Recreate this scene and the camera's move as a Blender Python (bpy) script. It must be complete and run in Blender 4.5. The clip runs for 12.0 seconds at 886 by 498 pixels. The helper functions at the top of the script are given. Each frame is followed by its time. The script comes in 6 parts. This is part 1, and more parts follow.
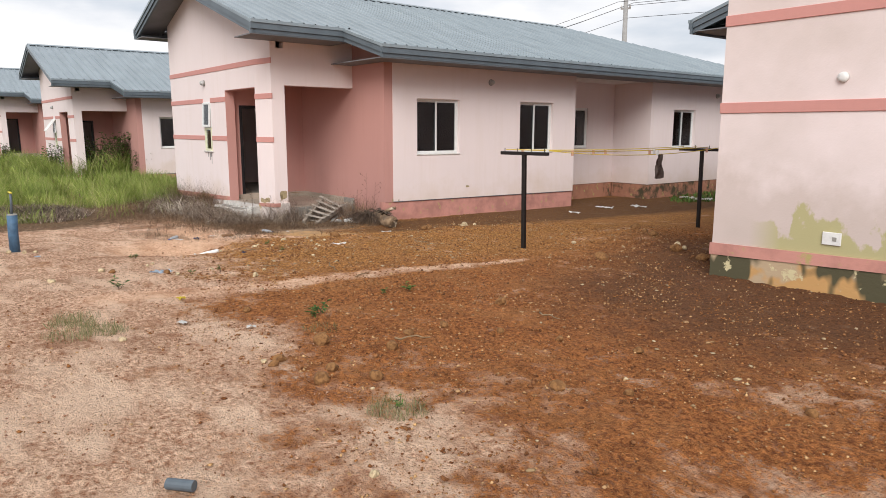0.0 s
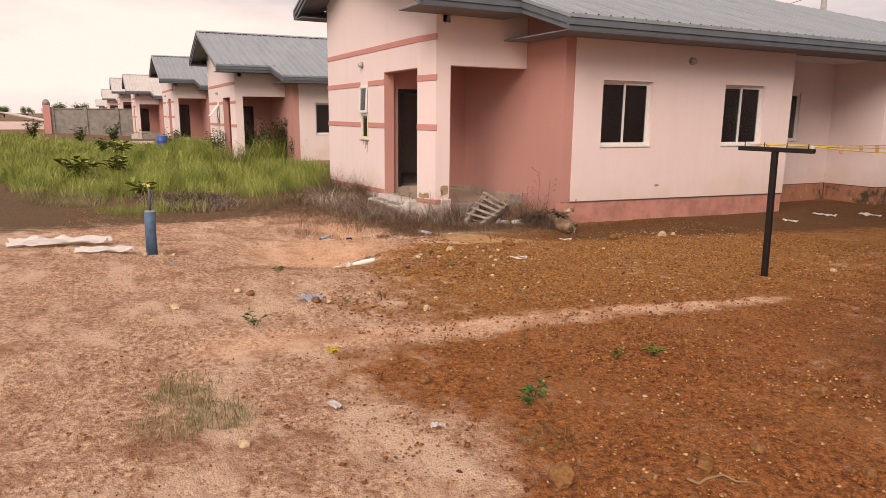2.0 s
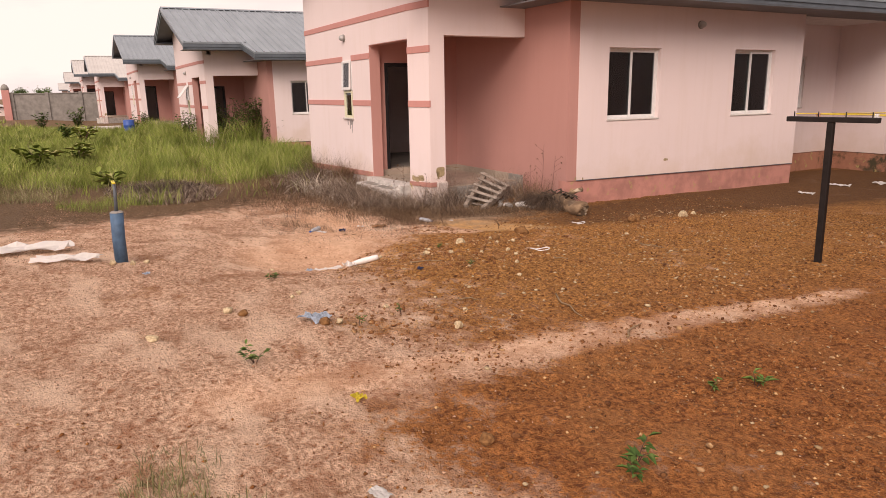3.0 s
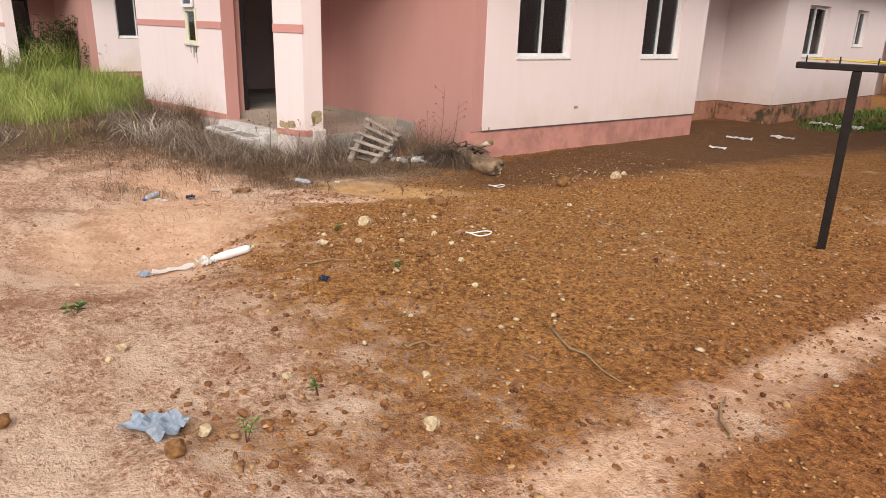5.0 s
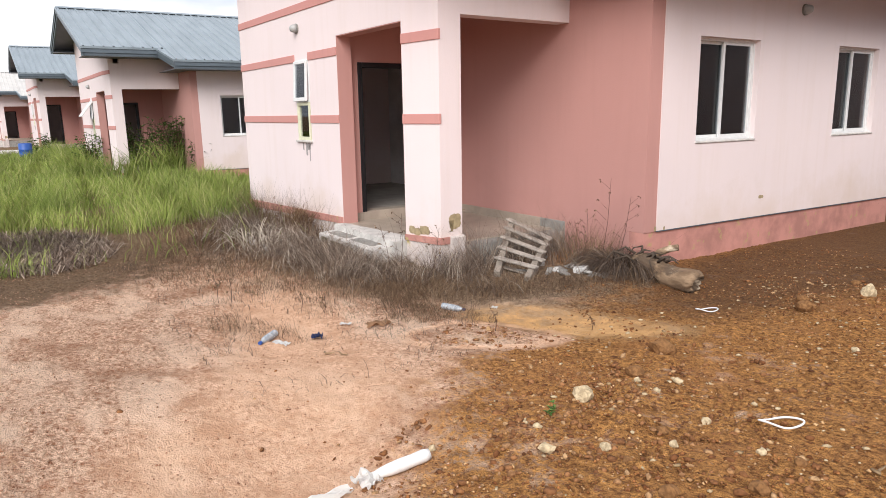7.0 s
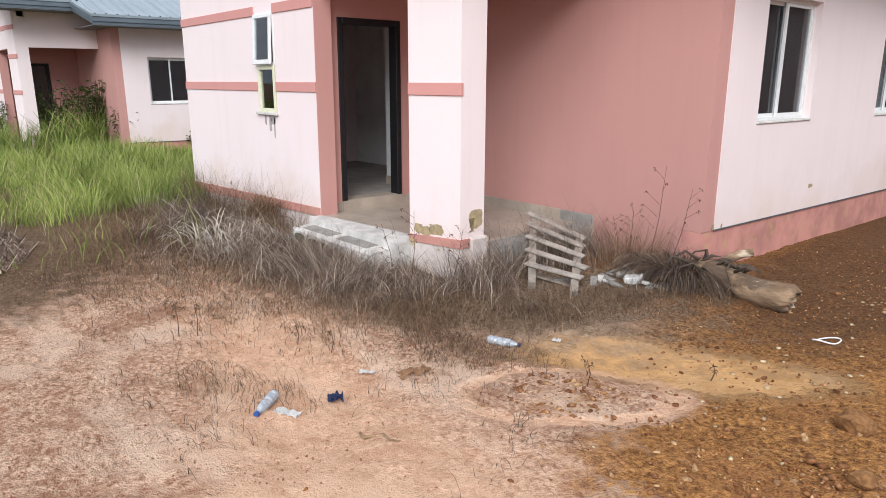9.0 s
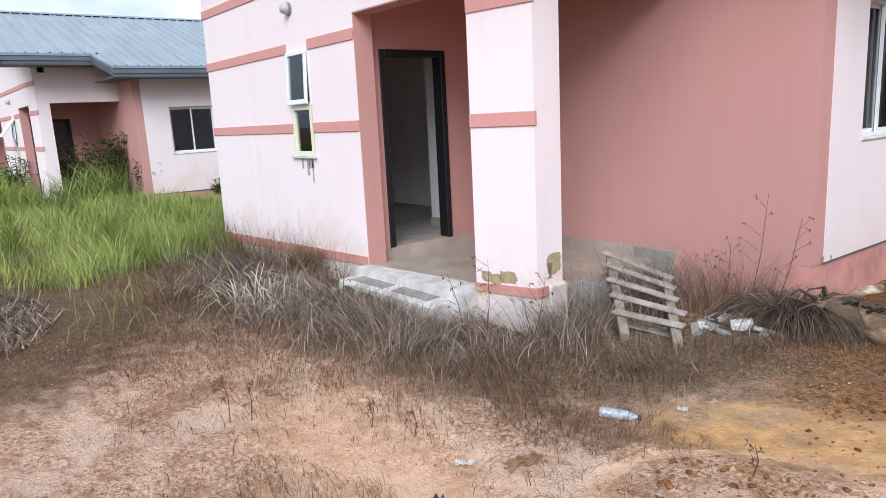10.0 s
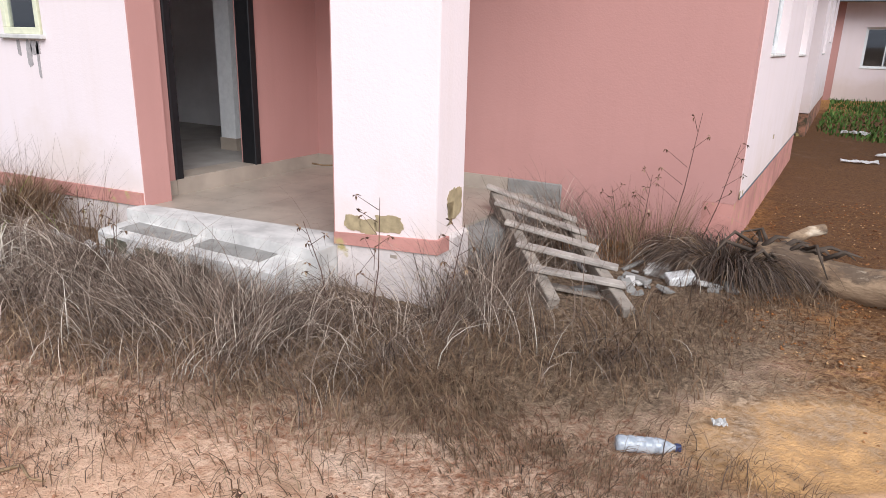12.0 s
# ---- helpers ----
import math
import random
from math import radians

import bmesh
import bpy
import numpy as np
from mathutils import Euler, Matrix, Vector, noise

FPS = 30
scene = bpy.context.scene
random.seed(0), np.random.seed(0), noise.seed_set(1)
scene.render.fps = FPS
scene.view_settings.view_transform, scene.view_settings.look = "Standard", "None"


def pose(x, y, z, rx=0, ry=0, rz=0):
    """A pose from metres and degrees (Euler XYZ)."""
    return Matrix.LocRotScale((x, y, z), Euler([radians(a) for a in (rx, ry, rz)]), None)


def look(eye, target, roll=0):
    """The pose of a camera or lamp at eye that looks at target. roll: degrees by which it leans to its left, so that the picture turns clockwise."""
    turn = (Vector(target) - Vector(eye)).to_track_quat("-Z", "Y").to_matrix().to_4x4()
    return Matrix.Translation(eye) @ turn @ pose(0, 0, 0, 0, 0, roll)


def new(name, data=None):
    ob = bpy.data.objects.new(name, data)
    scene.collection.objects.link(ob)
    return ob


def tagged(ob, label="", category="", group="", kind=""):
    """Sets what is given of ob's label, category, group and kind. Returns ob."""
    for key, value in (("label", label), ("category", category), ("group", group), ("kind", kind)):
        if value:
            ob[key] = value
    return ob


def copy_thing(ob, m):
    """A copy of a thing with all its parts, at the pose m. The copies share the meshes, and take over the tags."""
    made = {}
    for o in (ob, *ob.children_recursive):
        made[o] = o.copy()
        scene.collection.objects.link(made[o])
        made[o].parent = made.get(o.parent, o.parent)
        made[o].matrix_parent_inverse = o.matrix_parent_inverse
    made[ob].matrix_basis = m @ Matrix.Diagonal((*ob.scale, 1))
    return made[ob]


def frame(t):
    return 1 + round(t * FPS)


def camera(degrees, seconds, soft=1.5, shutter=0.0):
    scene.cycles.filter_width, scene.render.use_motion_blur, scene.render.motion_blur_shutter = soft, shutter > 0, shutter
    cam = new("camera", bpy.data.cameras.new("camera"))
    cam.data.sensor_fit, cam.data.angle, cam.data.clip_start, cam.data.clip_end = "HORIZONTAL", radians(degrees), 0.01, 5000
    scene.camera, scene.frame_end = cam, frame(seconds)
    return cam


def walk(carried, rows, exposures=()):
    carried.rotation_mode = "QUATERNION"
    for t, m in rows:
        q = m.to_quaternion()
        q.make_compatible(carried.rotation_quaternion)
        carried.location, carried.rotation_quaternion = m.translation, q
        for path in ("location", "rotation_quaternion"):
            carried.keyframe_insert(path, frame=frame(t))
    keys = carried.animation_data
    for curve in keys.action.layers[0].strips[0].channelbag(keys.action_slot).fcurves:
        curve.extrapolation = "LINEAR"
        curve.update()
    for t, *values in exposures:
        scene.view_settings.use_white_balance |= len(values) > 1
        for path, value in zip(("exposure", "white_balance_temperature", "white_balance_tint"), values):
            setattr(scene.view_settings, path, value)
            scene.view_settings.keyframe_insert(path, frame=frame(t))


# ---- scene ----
cam = camera(66.0, 12.0, 0.55)
PATH = [
    (0, (0.297, 0.604, 1.644), (-1.247, 1.826, 1.291), -0.1),
    (0.5, (-0.129, 0.815, 1.614), (-1.704, 2.021, 1.357), 2.4),
    (1, (-0.732, 0.977, 1.602), (-2.474, 1.925, 1.344), 0.8),
    (1.5, (-1.234, 1.128, 1.587), (-2.873, 2.21, 1.209), 1.0),
    (2, (-1.818, 1.226, 1.609), (-3.573, 2.104, 1.223), 0.3),
    (2.5, (-2.348, 1.263, 1.627), (-4.064, 2.189, 1.184), -1.7),
    (4.5, (-4.495, 1.856, 1.508), (-6.162, 2.826, 0.979), 2.7),
    (5, (-5.015, 2.071, 1.476), (-6.443, 3.323, 0.852), 1.6),
    (5.5, (-5.581, 2.208, 1.502), (-7.109, 3.375, 0.952), -0.7),
    (6, (-6.065, 2.277, 1.493), (-7.477, 3.616, 1.028), 0.0),
    (6.5, (-6.581, 2.48, 1.484), (-8.061, 3.745, 1.028), 0.5),
    (7, (-7.098, 2.562, 1.472), (-8.722, 3.659, 1.072), -1.2),
    (7.5, (-7.595, 2.719, 1.417), (-9.121, 3.929, 0.964), -0.8),
    (9.5, (-9.415, 2.893, 1.475), (-10.898, 4.145, 0.992), -0.3),
    (10, (-9.873, 2.982, 1.428), (-11.408, 4.206, 1.045), -3.1),
    (10.5, (-10.383, 3.029, 1.387), (-11.876, 4.318, 1.058), -2.8),
    (11, (-10.838, 3.282, 1.235), (-12.081, 4.763, 0.721), -0.5),
    (11.5, (-11.367, 3.488, 1.22), (-12.622, 4.958, 0.706), -3.8),
    (12, (-11.773, 3.764, 1.09), (-12.722, 5.423, 0.499), 1.3),
]
walk(cam, [(t, look(eye, target, roll)) for t, eye, target, roll in PATH],
     [(0.0, 0.5, 6250, 9), (0.5, 0.45, 6200, 9), (1.0, 0.24, 7400, 21), (1.5, 0.24, 7650, 23), (2.0, 0.33, 7700, 25), (2.5, 0.35, 7400, 26), (4.5, 0.48, 8000, 23), (5.0, 0.6, 6650, 13), (5.5, 0.86, 5550, 9), (6.5, 0.72, 6400, 11), (7.5, 0.72, 5850, 11), (9.5, 0.72, 5800, 9), (10.0, 0.74, 5500, 9), (10.5, 0.6, 5650, 9), (11.5, 0.85, 5650, 10), (12.0, 0.78, 5750, 11)])

# ---- world and light ----
SUN_EL, SUN_AZ = radians(38), radians(134)
world = bpy.data.worlds.new("overcast_sky")
scene.world = world
world.use_nodes = True
wn, wl = world.node_tree.nodes, world.node_tree.links
bgn = wn["Background"]
sky = wn.new("ShaderNodeTexSky")
sky.sky_type, sky.sun_disc, sky.sun_elevation, sky.sun_rotation = 'NISHITA', False, SUN_EL, SUN_AZ
sky.dust_density, sky.air_density = 3.0, 1.4
coord = wn.new("ShaderNodeTexCoord")
stretch = wn.new("ShaderNodeMapping")
stretch.inputs["Scale"].default_value = (1.6, 1.6, 5.5)
wl.new(coord.outputs["Generated"], stretch.inputs["Vector"])
puffs = wn.new("ShaderNodeTexNoise")
puffs.inputs["Scale"].default_value, puffs.inputs["Detail"].default_value = 1.7, 7.0
puffs.inputs["Roughness"].default_value = 0.52
wl.new(stretch.outputs["Vector"], puffs.inputs["Vector"])
tone = wn.new("ShaderNodeValToRGB")
tone.color_ramp.elements[0].position, tone.color_ramp.elements[0].color = 0.36, (5.6, 5.9, 6.6, 1)
tone.color_ramp.elements[1].position, tone.color_ramp.elements[1].color = 0.62, (9.6, 9.2, 8.8, 1)
wl.new(puffs.outputs["Fac"], tone.inputs["Fac"])
cover = wn.new("ShaderNodeMapRange")
cover.inputs["From Min"].default_value, cover.inputs["From Max"].default_value = 0.30, 0.5
cover.inputs["To Min"].default_value, cover.inputs["To Max"].default_value = 0.72, 1.0
wl.new(puffs.outputs["Fac"], cover.inputs["Value"])
mixs = wn.new("ShaderNodeMix")
mixs.data_type = 'RGBA'
wl.new(cover.outputs["Result"], mixs.inputs["Factor"])
wl.new(sky.outputs["Color"], mixs.inputs["A"])
wl.new(tone.outputs["Color"], mixs.inputs["B"])
wl.new(mixs.outputs["Result"], bgn.inputs["Color"])
bgn.inputs["Strength"].default_value = 0.085

sun = new("sun", bpy.data.lights.new("sun", 'SUN'))
sun.data.energy, sun.data.angle, sun.data.color = 2.3, radians(38), (1.0, 0.95, 0.88)
sun.matrix_world = look((math.sin(SUN_AZ) * 30, math.cos(SUN_AZ) * 30, 30 * math.tan(SUN_EL)), (0, 0, 0))


# ---- materials ----
class Mat:
    """A small builder of node materials."""

    def __init__(self, name, rough=0.8, metal=0.0, spec=0.35):
        self.m = bpy.data.materials.new(name)
        self.m.use_nodes = True
        self.n, self.l = self.m.node_tree.nodes, self.m.node_tree.links
        self.b = self.n["Principled BSDF"]
        self.b.inputs["Roughness"].default_value, self.b.inputs["Metallic"].default_value = rough, metal
        self.b.inputs["Specular IOR Level"].default_value = spec
        self.pos = self.n.new("ShaderNodeNewGeometry").outputs["Position"]

    def noise(self, scale, detail=4.0, rough=0.55, stretch=None):
        t = self.n.new("ShaderNodeTexNoise")
        t.inputs["Scale"].default_value, t.inputs["Detail"].default_value = scale, detail
        t.inputs["Roughness"].default_value = rough
        if stretch:
            mp = self.n.new("ShaderNodeMapping")
            mp.inputs["Scale"].default_value = stretch
            self.l.new(self.pos, mp.inputs["Vector"])
            self.l.new(mp.outputs["Vector"], t.inputs["Vector"])
        else:
            self.l.new(self.pos, t.inputs["Vector"])
        return t.outputs["Fac"]

    def span(self, v, a, b, lo=0.0, hi=1.0):
        r = self.n.new("ShaderNodeMapRange")
        for k, x in (("From Min", a), ("From Max", b), ("To Min", lo), ("To Max", hi)):
            r.inputs[k].default_value = x
        self.l.new(v, r.inputs["Value"])
        return r.outputs["Result"]

    def math(self, op, a, b):
        r = self.n.new("ShaderNodeMath")
        r.operation = op
        for i, v in enumerate((a, b)):
            if isinstance(v, (int, float)):
                r.inputs[i].default_value = v
            else:
                self.l.new(v, r.inputs[i])
        return r.outputs[0]

    def axis(self, i):
        s = self.n.new("ShaderNodeSeparateXYZ")
        self.l.new(self.pos, s.inputs[0])
        return s.outputs[i]

    def attr(self, name):
        a = self.n.new("ShaderNodeAttribute")
        a.attribute_name = name
        return a.outputs["Fac"]

    def mix(self, f, a, b):
        r = self.n.new("ShaderNodeMix")
        r.data_type = 'RGBA'
        if isinstance(f, (int, float)):
            r.inputs["Factor"].default_value = f
        else:
            self.l.new(f, r.inputs["Factor"])
        for k, v in (("A", a), ("B", b)):
            if isinstance(v, tuple):
                r.inputs[k].default_value = (*v, 1)
            else:
                self.l.new(v, r.inputs[k])
        return r.outputs["Result"]

    def island(self):
        return self.n.new("ShaderNodeNewGeometry").outputs["Random Per Island"]

    def color(self, c):
        if isinstance(c, tuple):
            self.b.inputs["Base Color"].default_value = (*c, 1)
        else:
            self.l.new(c, self.b.inputs["Base Color"])
        return self

    def rough(self, v):
        self.l.new(v, self.b.inputs["Roughness"])
        return self

    def bump(self, v, strength=0.3, dist=0.01):
        bm = self.n.new("ShaderNodeBump")
        bm.inputs["Strength"].default_value, bm.inputs["Distance"].default_value = strength, dist
        self.l.new(v, bm.inputs["Height"])
        self.l.new(bm.outputs["Normal"], self.b.inputs["Normal"])
        return self


def plaster(name, base, dirt, grime=0.5):
    """Painted render: faint blotches, vertical rain streaks and fine grain."""
    k = Mat(name, 0.85)
    blot = k.span(k.noise(0.7, 5), 0.40, 0.75, 0.0, 0.30)
    streak = k.span(k.noise(2.2, 5, 0.6, (3.0, 3.0, 0.22)), 0.50, 0.82, 0.0, grime)
    c = k.mix(blot, base, tuple(v * 0.88 for v in base))
    c = k.mix(streak, c, dirt)
    low = k.math('ADD', k.axis(2), k.span(k.noise(1.1, 6, 0.65), 0.25, 0.75, -0.5, 0.5))
    c = k.mix(k.span(low, -0.15, 0.40, 0.36, 0.0), c, dirt)
    k.color(c)
    return k.bump(k.math('ADD', k.noise(55, 4), k.math('MULTIPLY', k.noise(3.5, 3), 2.0)), 0.25, 0.006).m


M_CREAM = plaster("cream_pink_wall_paint", (0.77, 0.665, 0.655), (0.58, 0.45, 0.33), 0.16)
M_SALMON = plaster("salmon_wall_paint", (0.50, 0.265, 0.232), (0.41, 0.215, 0.185), 0.3)
M_BAND = plaster("pink_band_paint", (0.56, 0.27, 0.24), (0.42, 0.22, 0.19), 0.3)


def plinth_material(name, base, moss_lo):
    k = Mat(name, 0.9)
    c = k.mix(k.span(k.noise(2.3, 6, 0.6), 0.42, 0.62), base, tuple(v * 0.72 for v in base))
    c = k.mix(k.span(k.noise(1.3, 6, 0.7), moss_lo, moss_lo + 0.10), c, (0.075, 0.062, 0.035))
    c = k.mix(k.span(k.noise(5.1, 5, 0.6), 0.60, 0.68), c, (0.42, 0.34, 0.14))
    k.color(c)
    return k.bump(k.noise(30, 5), 0.4, 0.01).m


M_PLINTH = plinth_material("salmon_plinth_paint", (0.54, 0.26, 0.215), 0.66)
M_PLINTH_MOSS = plinth_material("mossy_plinth_paint", (0.42, 0.20, 0.13), 0.50)
M_PLINTH_WHITE = plinth_material("flaking_white_plinth", (0.66, 0.58, 0.54), 0.64)


def simple(name, base, rough=0.7, metal=0.0, vary=0.25, scale=14.0, bump=0.15, spec=0.35):
    k = Mat(name, rough, metal, spec)
    k.color(k.mix(k.span(k.noise(scale, 5), 0.35, 0.7), base, tuple(v * (1 - vary) for v in base)))
    return k.bump(k.noise(scale * 5, 3), bump, 0.004).m


def roof_material():
    k = Mat("grey_blue_coated_roof_sheet", 0.42, 0.35, 0.5)
    c = k.mix(k.span(k.noise(1.2, 5, 0.55, (0.5, 3.0, 1.0)), 0.35, 0.7), (0.30, 0.345, 0.375), (0.235, 0.275, 0.30))
    c = k.mix(k.span(k.noise(9, 4), 0.55, 0.75, 0, 0.35), c, (0.36, 0.37, 0.36))
    k.color(c)
    return k.bump(k.noise(6, 3), 0.1, 0.01).m


M_ROOF = roof_material()
M_FASCIA = simple("slate_blue_fascia_metal", (0.135, 0.165, 0.19), 0.45, 0.3, 0.2, 3.0, 0.05, 0.5)
M_FASCIA_LIP = simple("pale_fascia_lip", (0.30, 0.35, 0.38), 0.4, 0.4, 0.2, 3.0, 0.05, 0.5)
M_SOFFIT = simple("grey_soffit_board", (0.20, 0.205, 0.22), 0.7, 0, 0.2, 2.0, 0.05)
M_ALU = simple("white_window_frame", (0.74, 0.74, 0.73), 0.45, 0.0, 0.12, 20, 0.05, 0.5)
M_ALU_YELLOW = simple("yellowed_window_frame", (0.70, 0.69, 0.50), 0.5, 0.0, 0.15, 20, 0.05)
M_BLACK = simple("black_steel_paint", (0.016, 0.016, 0.018), 0.45, 0.2, 0.3, 20, 0.1)
M_INSIDE = simple("grey_inside_paint", (0.78, 0.765, 0.76), 0.85, 0, 0.15, 3, 0.05)
M_TILE = simple("beige_floor_tile", (0.40, 0.335, 0.27), 0.4, 0, 0.3, 3.5, 0.04, 0.5)
M_SCREED = simple("dark_floor_screed", (0.34, 0.31, 0.28), 0.8, 0, 0.3, 3, 0.1)
M_CONC = simple("weathered_white_concrete", (0.64, 0.61, 0.57), 0.9, 0, 0.35, 6, 0.3)
M_CONC_GREY = simple("bare_grey_concrete", (0.30, 0.285, 0.26), 0.9, 0, 0.35, 7, 0.3)
M_LAMP = simple("grey_lamp_glass", (0.42, 0.42, 0.41), 0.3, 0, 0.2, 10, 0.0, 0.5)
M_WHITE = simple("white_plastic", (0.75, 0.74, 0.72), 0.5, 0, 0.15, 20, 0.05)


def glass(name, tint, dark):
    """A pane that lets some light through and mirrors some."""
    m = bpy.data.materials.new(name)
    m.use_nodes = True
    n, l = m.node_tree.nodes, m.node_tree.links
    out = n["Material Output"]
    n.remove(n["Principled BSDF"])
    tr, gl = n.new("ShaderNodeBsdfTransparent"), n.new("ShaderNodeBsdfGlossy")
    tr.inputs["Color"].default_value = (*[v * dark for v in tint], 1)
    gl.inputs["Roughness"].default_value = 0.03
    mixer, fres = n.new("ShaderNodeMixShader"), n.new("ShaderNodeFresnel")
    fres.inputs["IOR"].default_value = 1.7
    l.new(fres.outputs[0], mixer.inputs[0])
    l.new(tr.outputs[0], mixer.inputs[1])
    l.new(gl.outputs[0], mixer.inputs[2])
    l.new(mixer.outputs[0], out.inputs["Surface"])
    return m


M_GLASS = glass("tinted_window_glass", (0.9, 0.95, 1.0), 0.75)
M_GLASS_PALE = glass("clear_window_glass", (0.9, 0.95, 1.0), 0.8)


# ---- mesh helpers ----
def mesh_ob(name, verts, faces, material, parent=None, label="", smooth=False):
    me = bpy.data.meshes.new(name)
    me.from_pydata([tuple(v) for v in verts], [], faces)
    bm = bmesh.new()
    bm.from_mesh(me)
    bmesh.ops.recalc_face_normals(bm, faces=bm.faces)
    bm.to_mesh(me)
    bm.free()
    if smooth:
        me.shade_smooth()
    if material:
        me.materials.append(material)
    ob = new(name, me)
    ob.parent = parent
    if label:
        ob["label"] = label
    return ob


def part(name, bm, material, parent, label="", smooth=False):
    """Links a bmesh as one mesh object under a thing or a part."""
    me = bpy.data.meshes.new(name)
    bm.to_mesh(me)
    bm.free()
    if smooth:
        me.shade_smooth()
    me.materials.append(material)
    ob = new(name, me)
    ob.parent = parent
    if label:
        ob["label"] = label
    return ob


def add_box(bm, a, b, bevel=0.0, m=None):
    size = [abs(b[i] - a[i]) for i in range(3)]
    mid = [(a[i] + b[i]) / 2 for i in range(3)]
    mat = Matrix.Translation(mid) @ Matrix.Diagonal((*size, 1))
    if m is not None:
        mat = m @ mat
    made = bmesh.ops.create_cube(bm, size=1, matrix=mat)
    if bevel:
        vs = set(made["verts"])
        es = [e for e in bm.edges if e.verts[0] in vs]
        bmesh.ops.bevel(bm, geom=es, offset=bevel, segments=1, affect='EDGES')


def box(name, a, b, material, parent=None, label="", bevel=0.0, m=None):
    bm = bmesh.new()
    add_box(bm, a, b, bevel, m)
    return part(name, bm, material, parent, label)


def add_tube(bm, pts, radii, sides=8, cap=True, squash=1.0):
    """A tube through the points."""
    rings = []
    pts = [Vector(p) for p in pts]
    whole = pts[-1] - pts[0]
    ref = Vector((0, 0, 1)) if abs(whole.z) < 0.85 * whole.length else Vector((0, 1, 0))
    if not hasattr(radii, "__len__"):
        radii = [radii] * len(pts)
    for i, p in enumerate(pts):
        d = (pts[min(i + 1, len(pts) - 1)] - pts[max(i - 1, 0)]).normalized()
        u = d.cross(ref)
        u = u.normalized() if u.length > 1e-3 else Vector((1, 0, 0))
        v = u.cross(d).normalized()
        rings.append([bm.verts.new(p + (u * math.cos(a) + v * math.sin(a) * squash) * radii[i])
                      for a in [2 * math.pi * k / sides for k in range(sides)]])
    for r0, r1 in zip(rings, rings[1:]):
        for k in range(sides):
            bm.faces.new((r0[k], r0[(k + 1) % sides], r1[(k + 1) % sides], r1[k]))
    if cap:
        bm.faces.new(rings[0][::-1])
        bm.faces.new(rings[-1])


def tube(name, pts, radii, material, parent=None, label="", sides=8, smooth=True, squash=1.0):
    bm = bmesh.new()
    add_tube(bm, pts, radii, sides, True, squash)
    bmesh.ops.recalc_face_normals(bm, faces=bm.faces)
    return part(name, bm, material, parent, label, smooth)


def cell_wall(name, along, lo, hi, u0, u1, z0, z1, holes, material, parent, label=""):
    """A wall of real thickness along 'x' or 'y' (lo..hi across it), pierced by holes (ua, ub, za, zb)."""
    us = sorted({u0, u1, *[h[0] for h in holes], *[h[1] for h in holes]})
    zs = sorted({z0, z1, *[h[2] for h in holes], *[h[3] for h in holes]})
    us, zs = [u for u in us if u0 <= u <= u1], [z for z in zs if z0 <= z <= z1]

    def solid(i, j):
        if not (0 <= i < len(us) - 1 and 0 <= j < len(zs) - 1):
            return False
        u, z = (us[i] + us[i + 1]) / 2, (zs[j] + zs[j + 1]) / 2
        return not any(a < u < b and c < z < d for a, b, c, d in holes)

    ids, verts, faces = {}, [], []

    def vid(i, j, k):
        if (i, j, k) not in ids:
            ids[i, j, k] = len(verts)
            w = (lo, hi)[k]
            verts.append((us[i], w, zs[j]) if along == 'x' else (w, us[i], zs[j]))
        return ids[i, j, k]

    for i in range(len(us) - 1):
        for j in range(len(zs) - 1):
            if not solid(i, j):
                continue
            for k in (0, 1):
                faces.append([vid(i, j, k), vid(i + 1, j, k), vid(i + 1, j + 1, k), vid(i, j + 1, k)])
            for di, dj, e in ((-1, 0, ((i, j), (i, j + 1))), (1, 0, ((i + 1, j), (i + 1, j + 1))),
                              (0, -1, ((i, j), (i + 1, j))), (0, 1, ((i, j + 1), (i + 1, j + 1)))):
                if not solid(i + di, j + dj):
                    faces.append([vid(*e[0], 0), vid(*e[0], 1), vid(*e[1], 1), vid(*e[1], 0)])
    return mesh_ob(name, verts, faces, material, parent, label)


def prism(name, outline, along, lo, hi, material, parent, label=""):
    """A flat outline of (u, z) given thickness lo..hi across."""
    n = len(outline)
    verts = [((u, w, z) if along == 'x' else (w, u, z)) for w in (lo, hi) for u, z in outline]
    faces = [list(range(n)), list(range(n, 2 * n))] + [[i, (i + 1) % n, n + (i + 1) % n, n + i] for i in range(n)]
    return mesh_ob(name, verts, faces, material, parent, label)


# ---- the ground ----
def soft_max(a, b, w):
    return b + w * np.logaddexp(0, (a - b) / w)


def land(x, y):
    """Height of the plot: it falls gently from the street to the fronts of the houses."""
    x, y = np.asarray(x, float), np.asarray(y, float)
    cx, cy = np.clip(x, -15.5, 1.0), np.clip(y, -1.0, 17.0)
    q = 0.1801 - 0.0324 * cx - 0.0449 * cy - 0.0035 * cx * cx + 0.0028 * cx * cy + 0.0021 * cy * cy
    q = soft_max(q, -0.40 - 0.02 * np.clip(cy - 8, 0, 9), 0.03)
    q = q + 0.006 * np.clip(x + 15.5, -90, 0) + 0.028 * np.clip(x - 1.0, 0, 40)
    return q


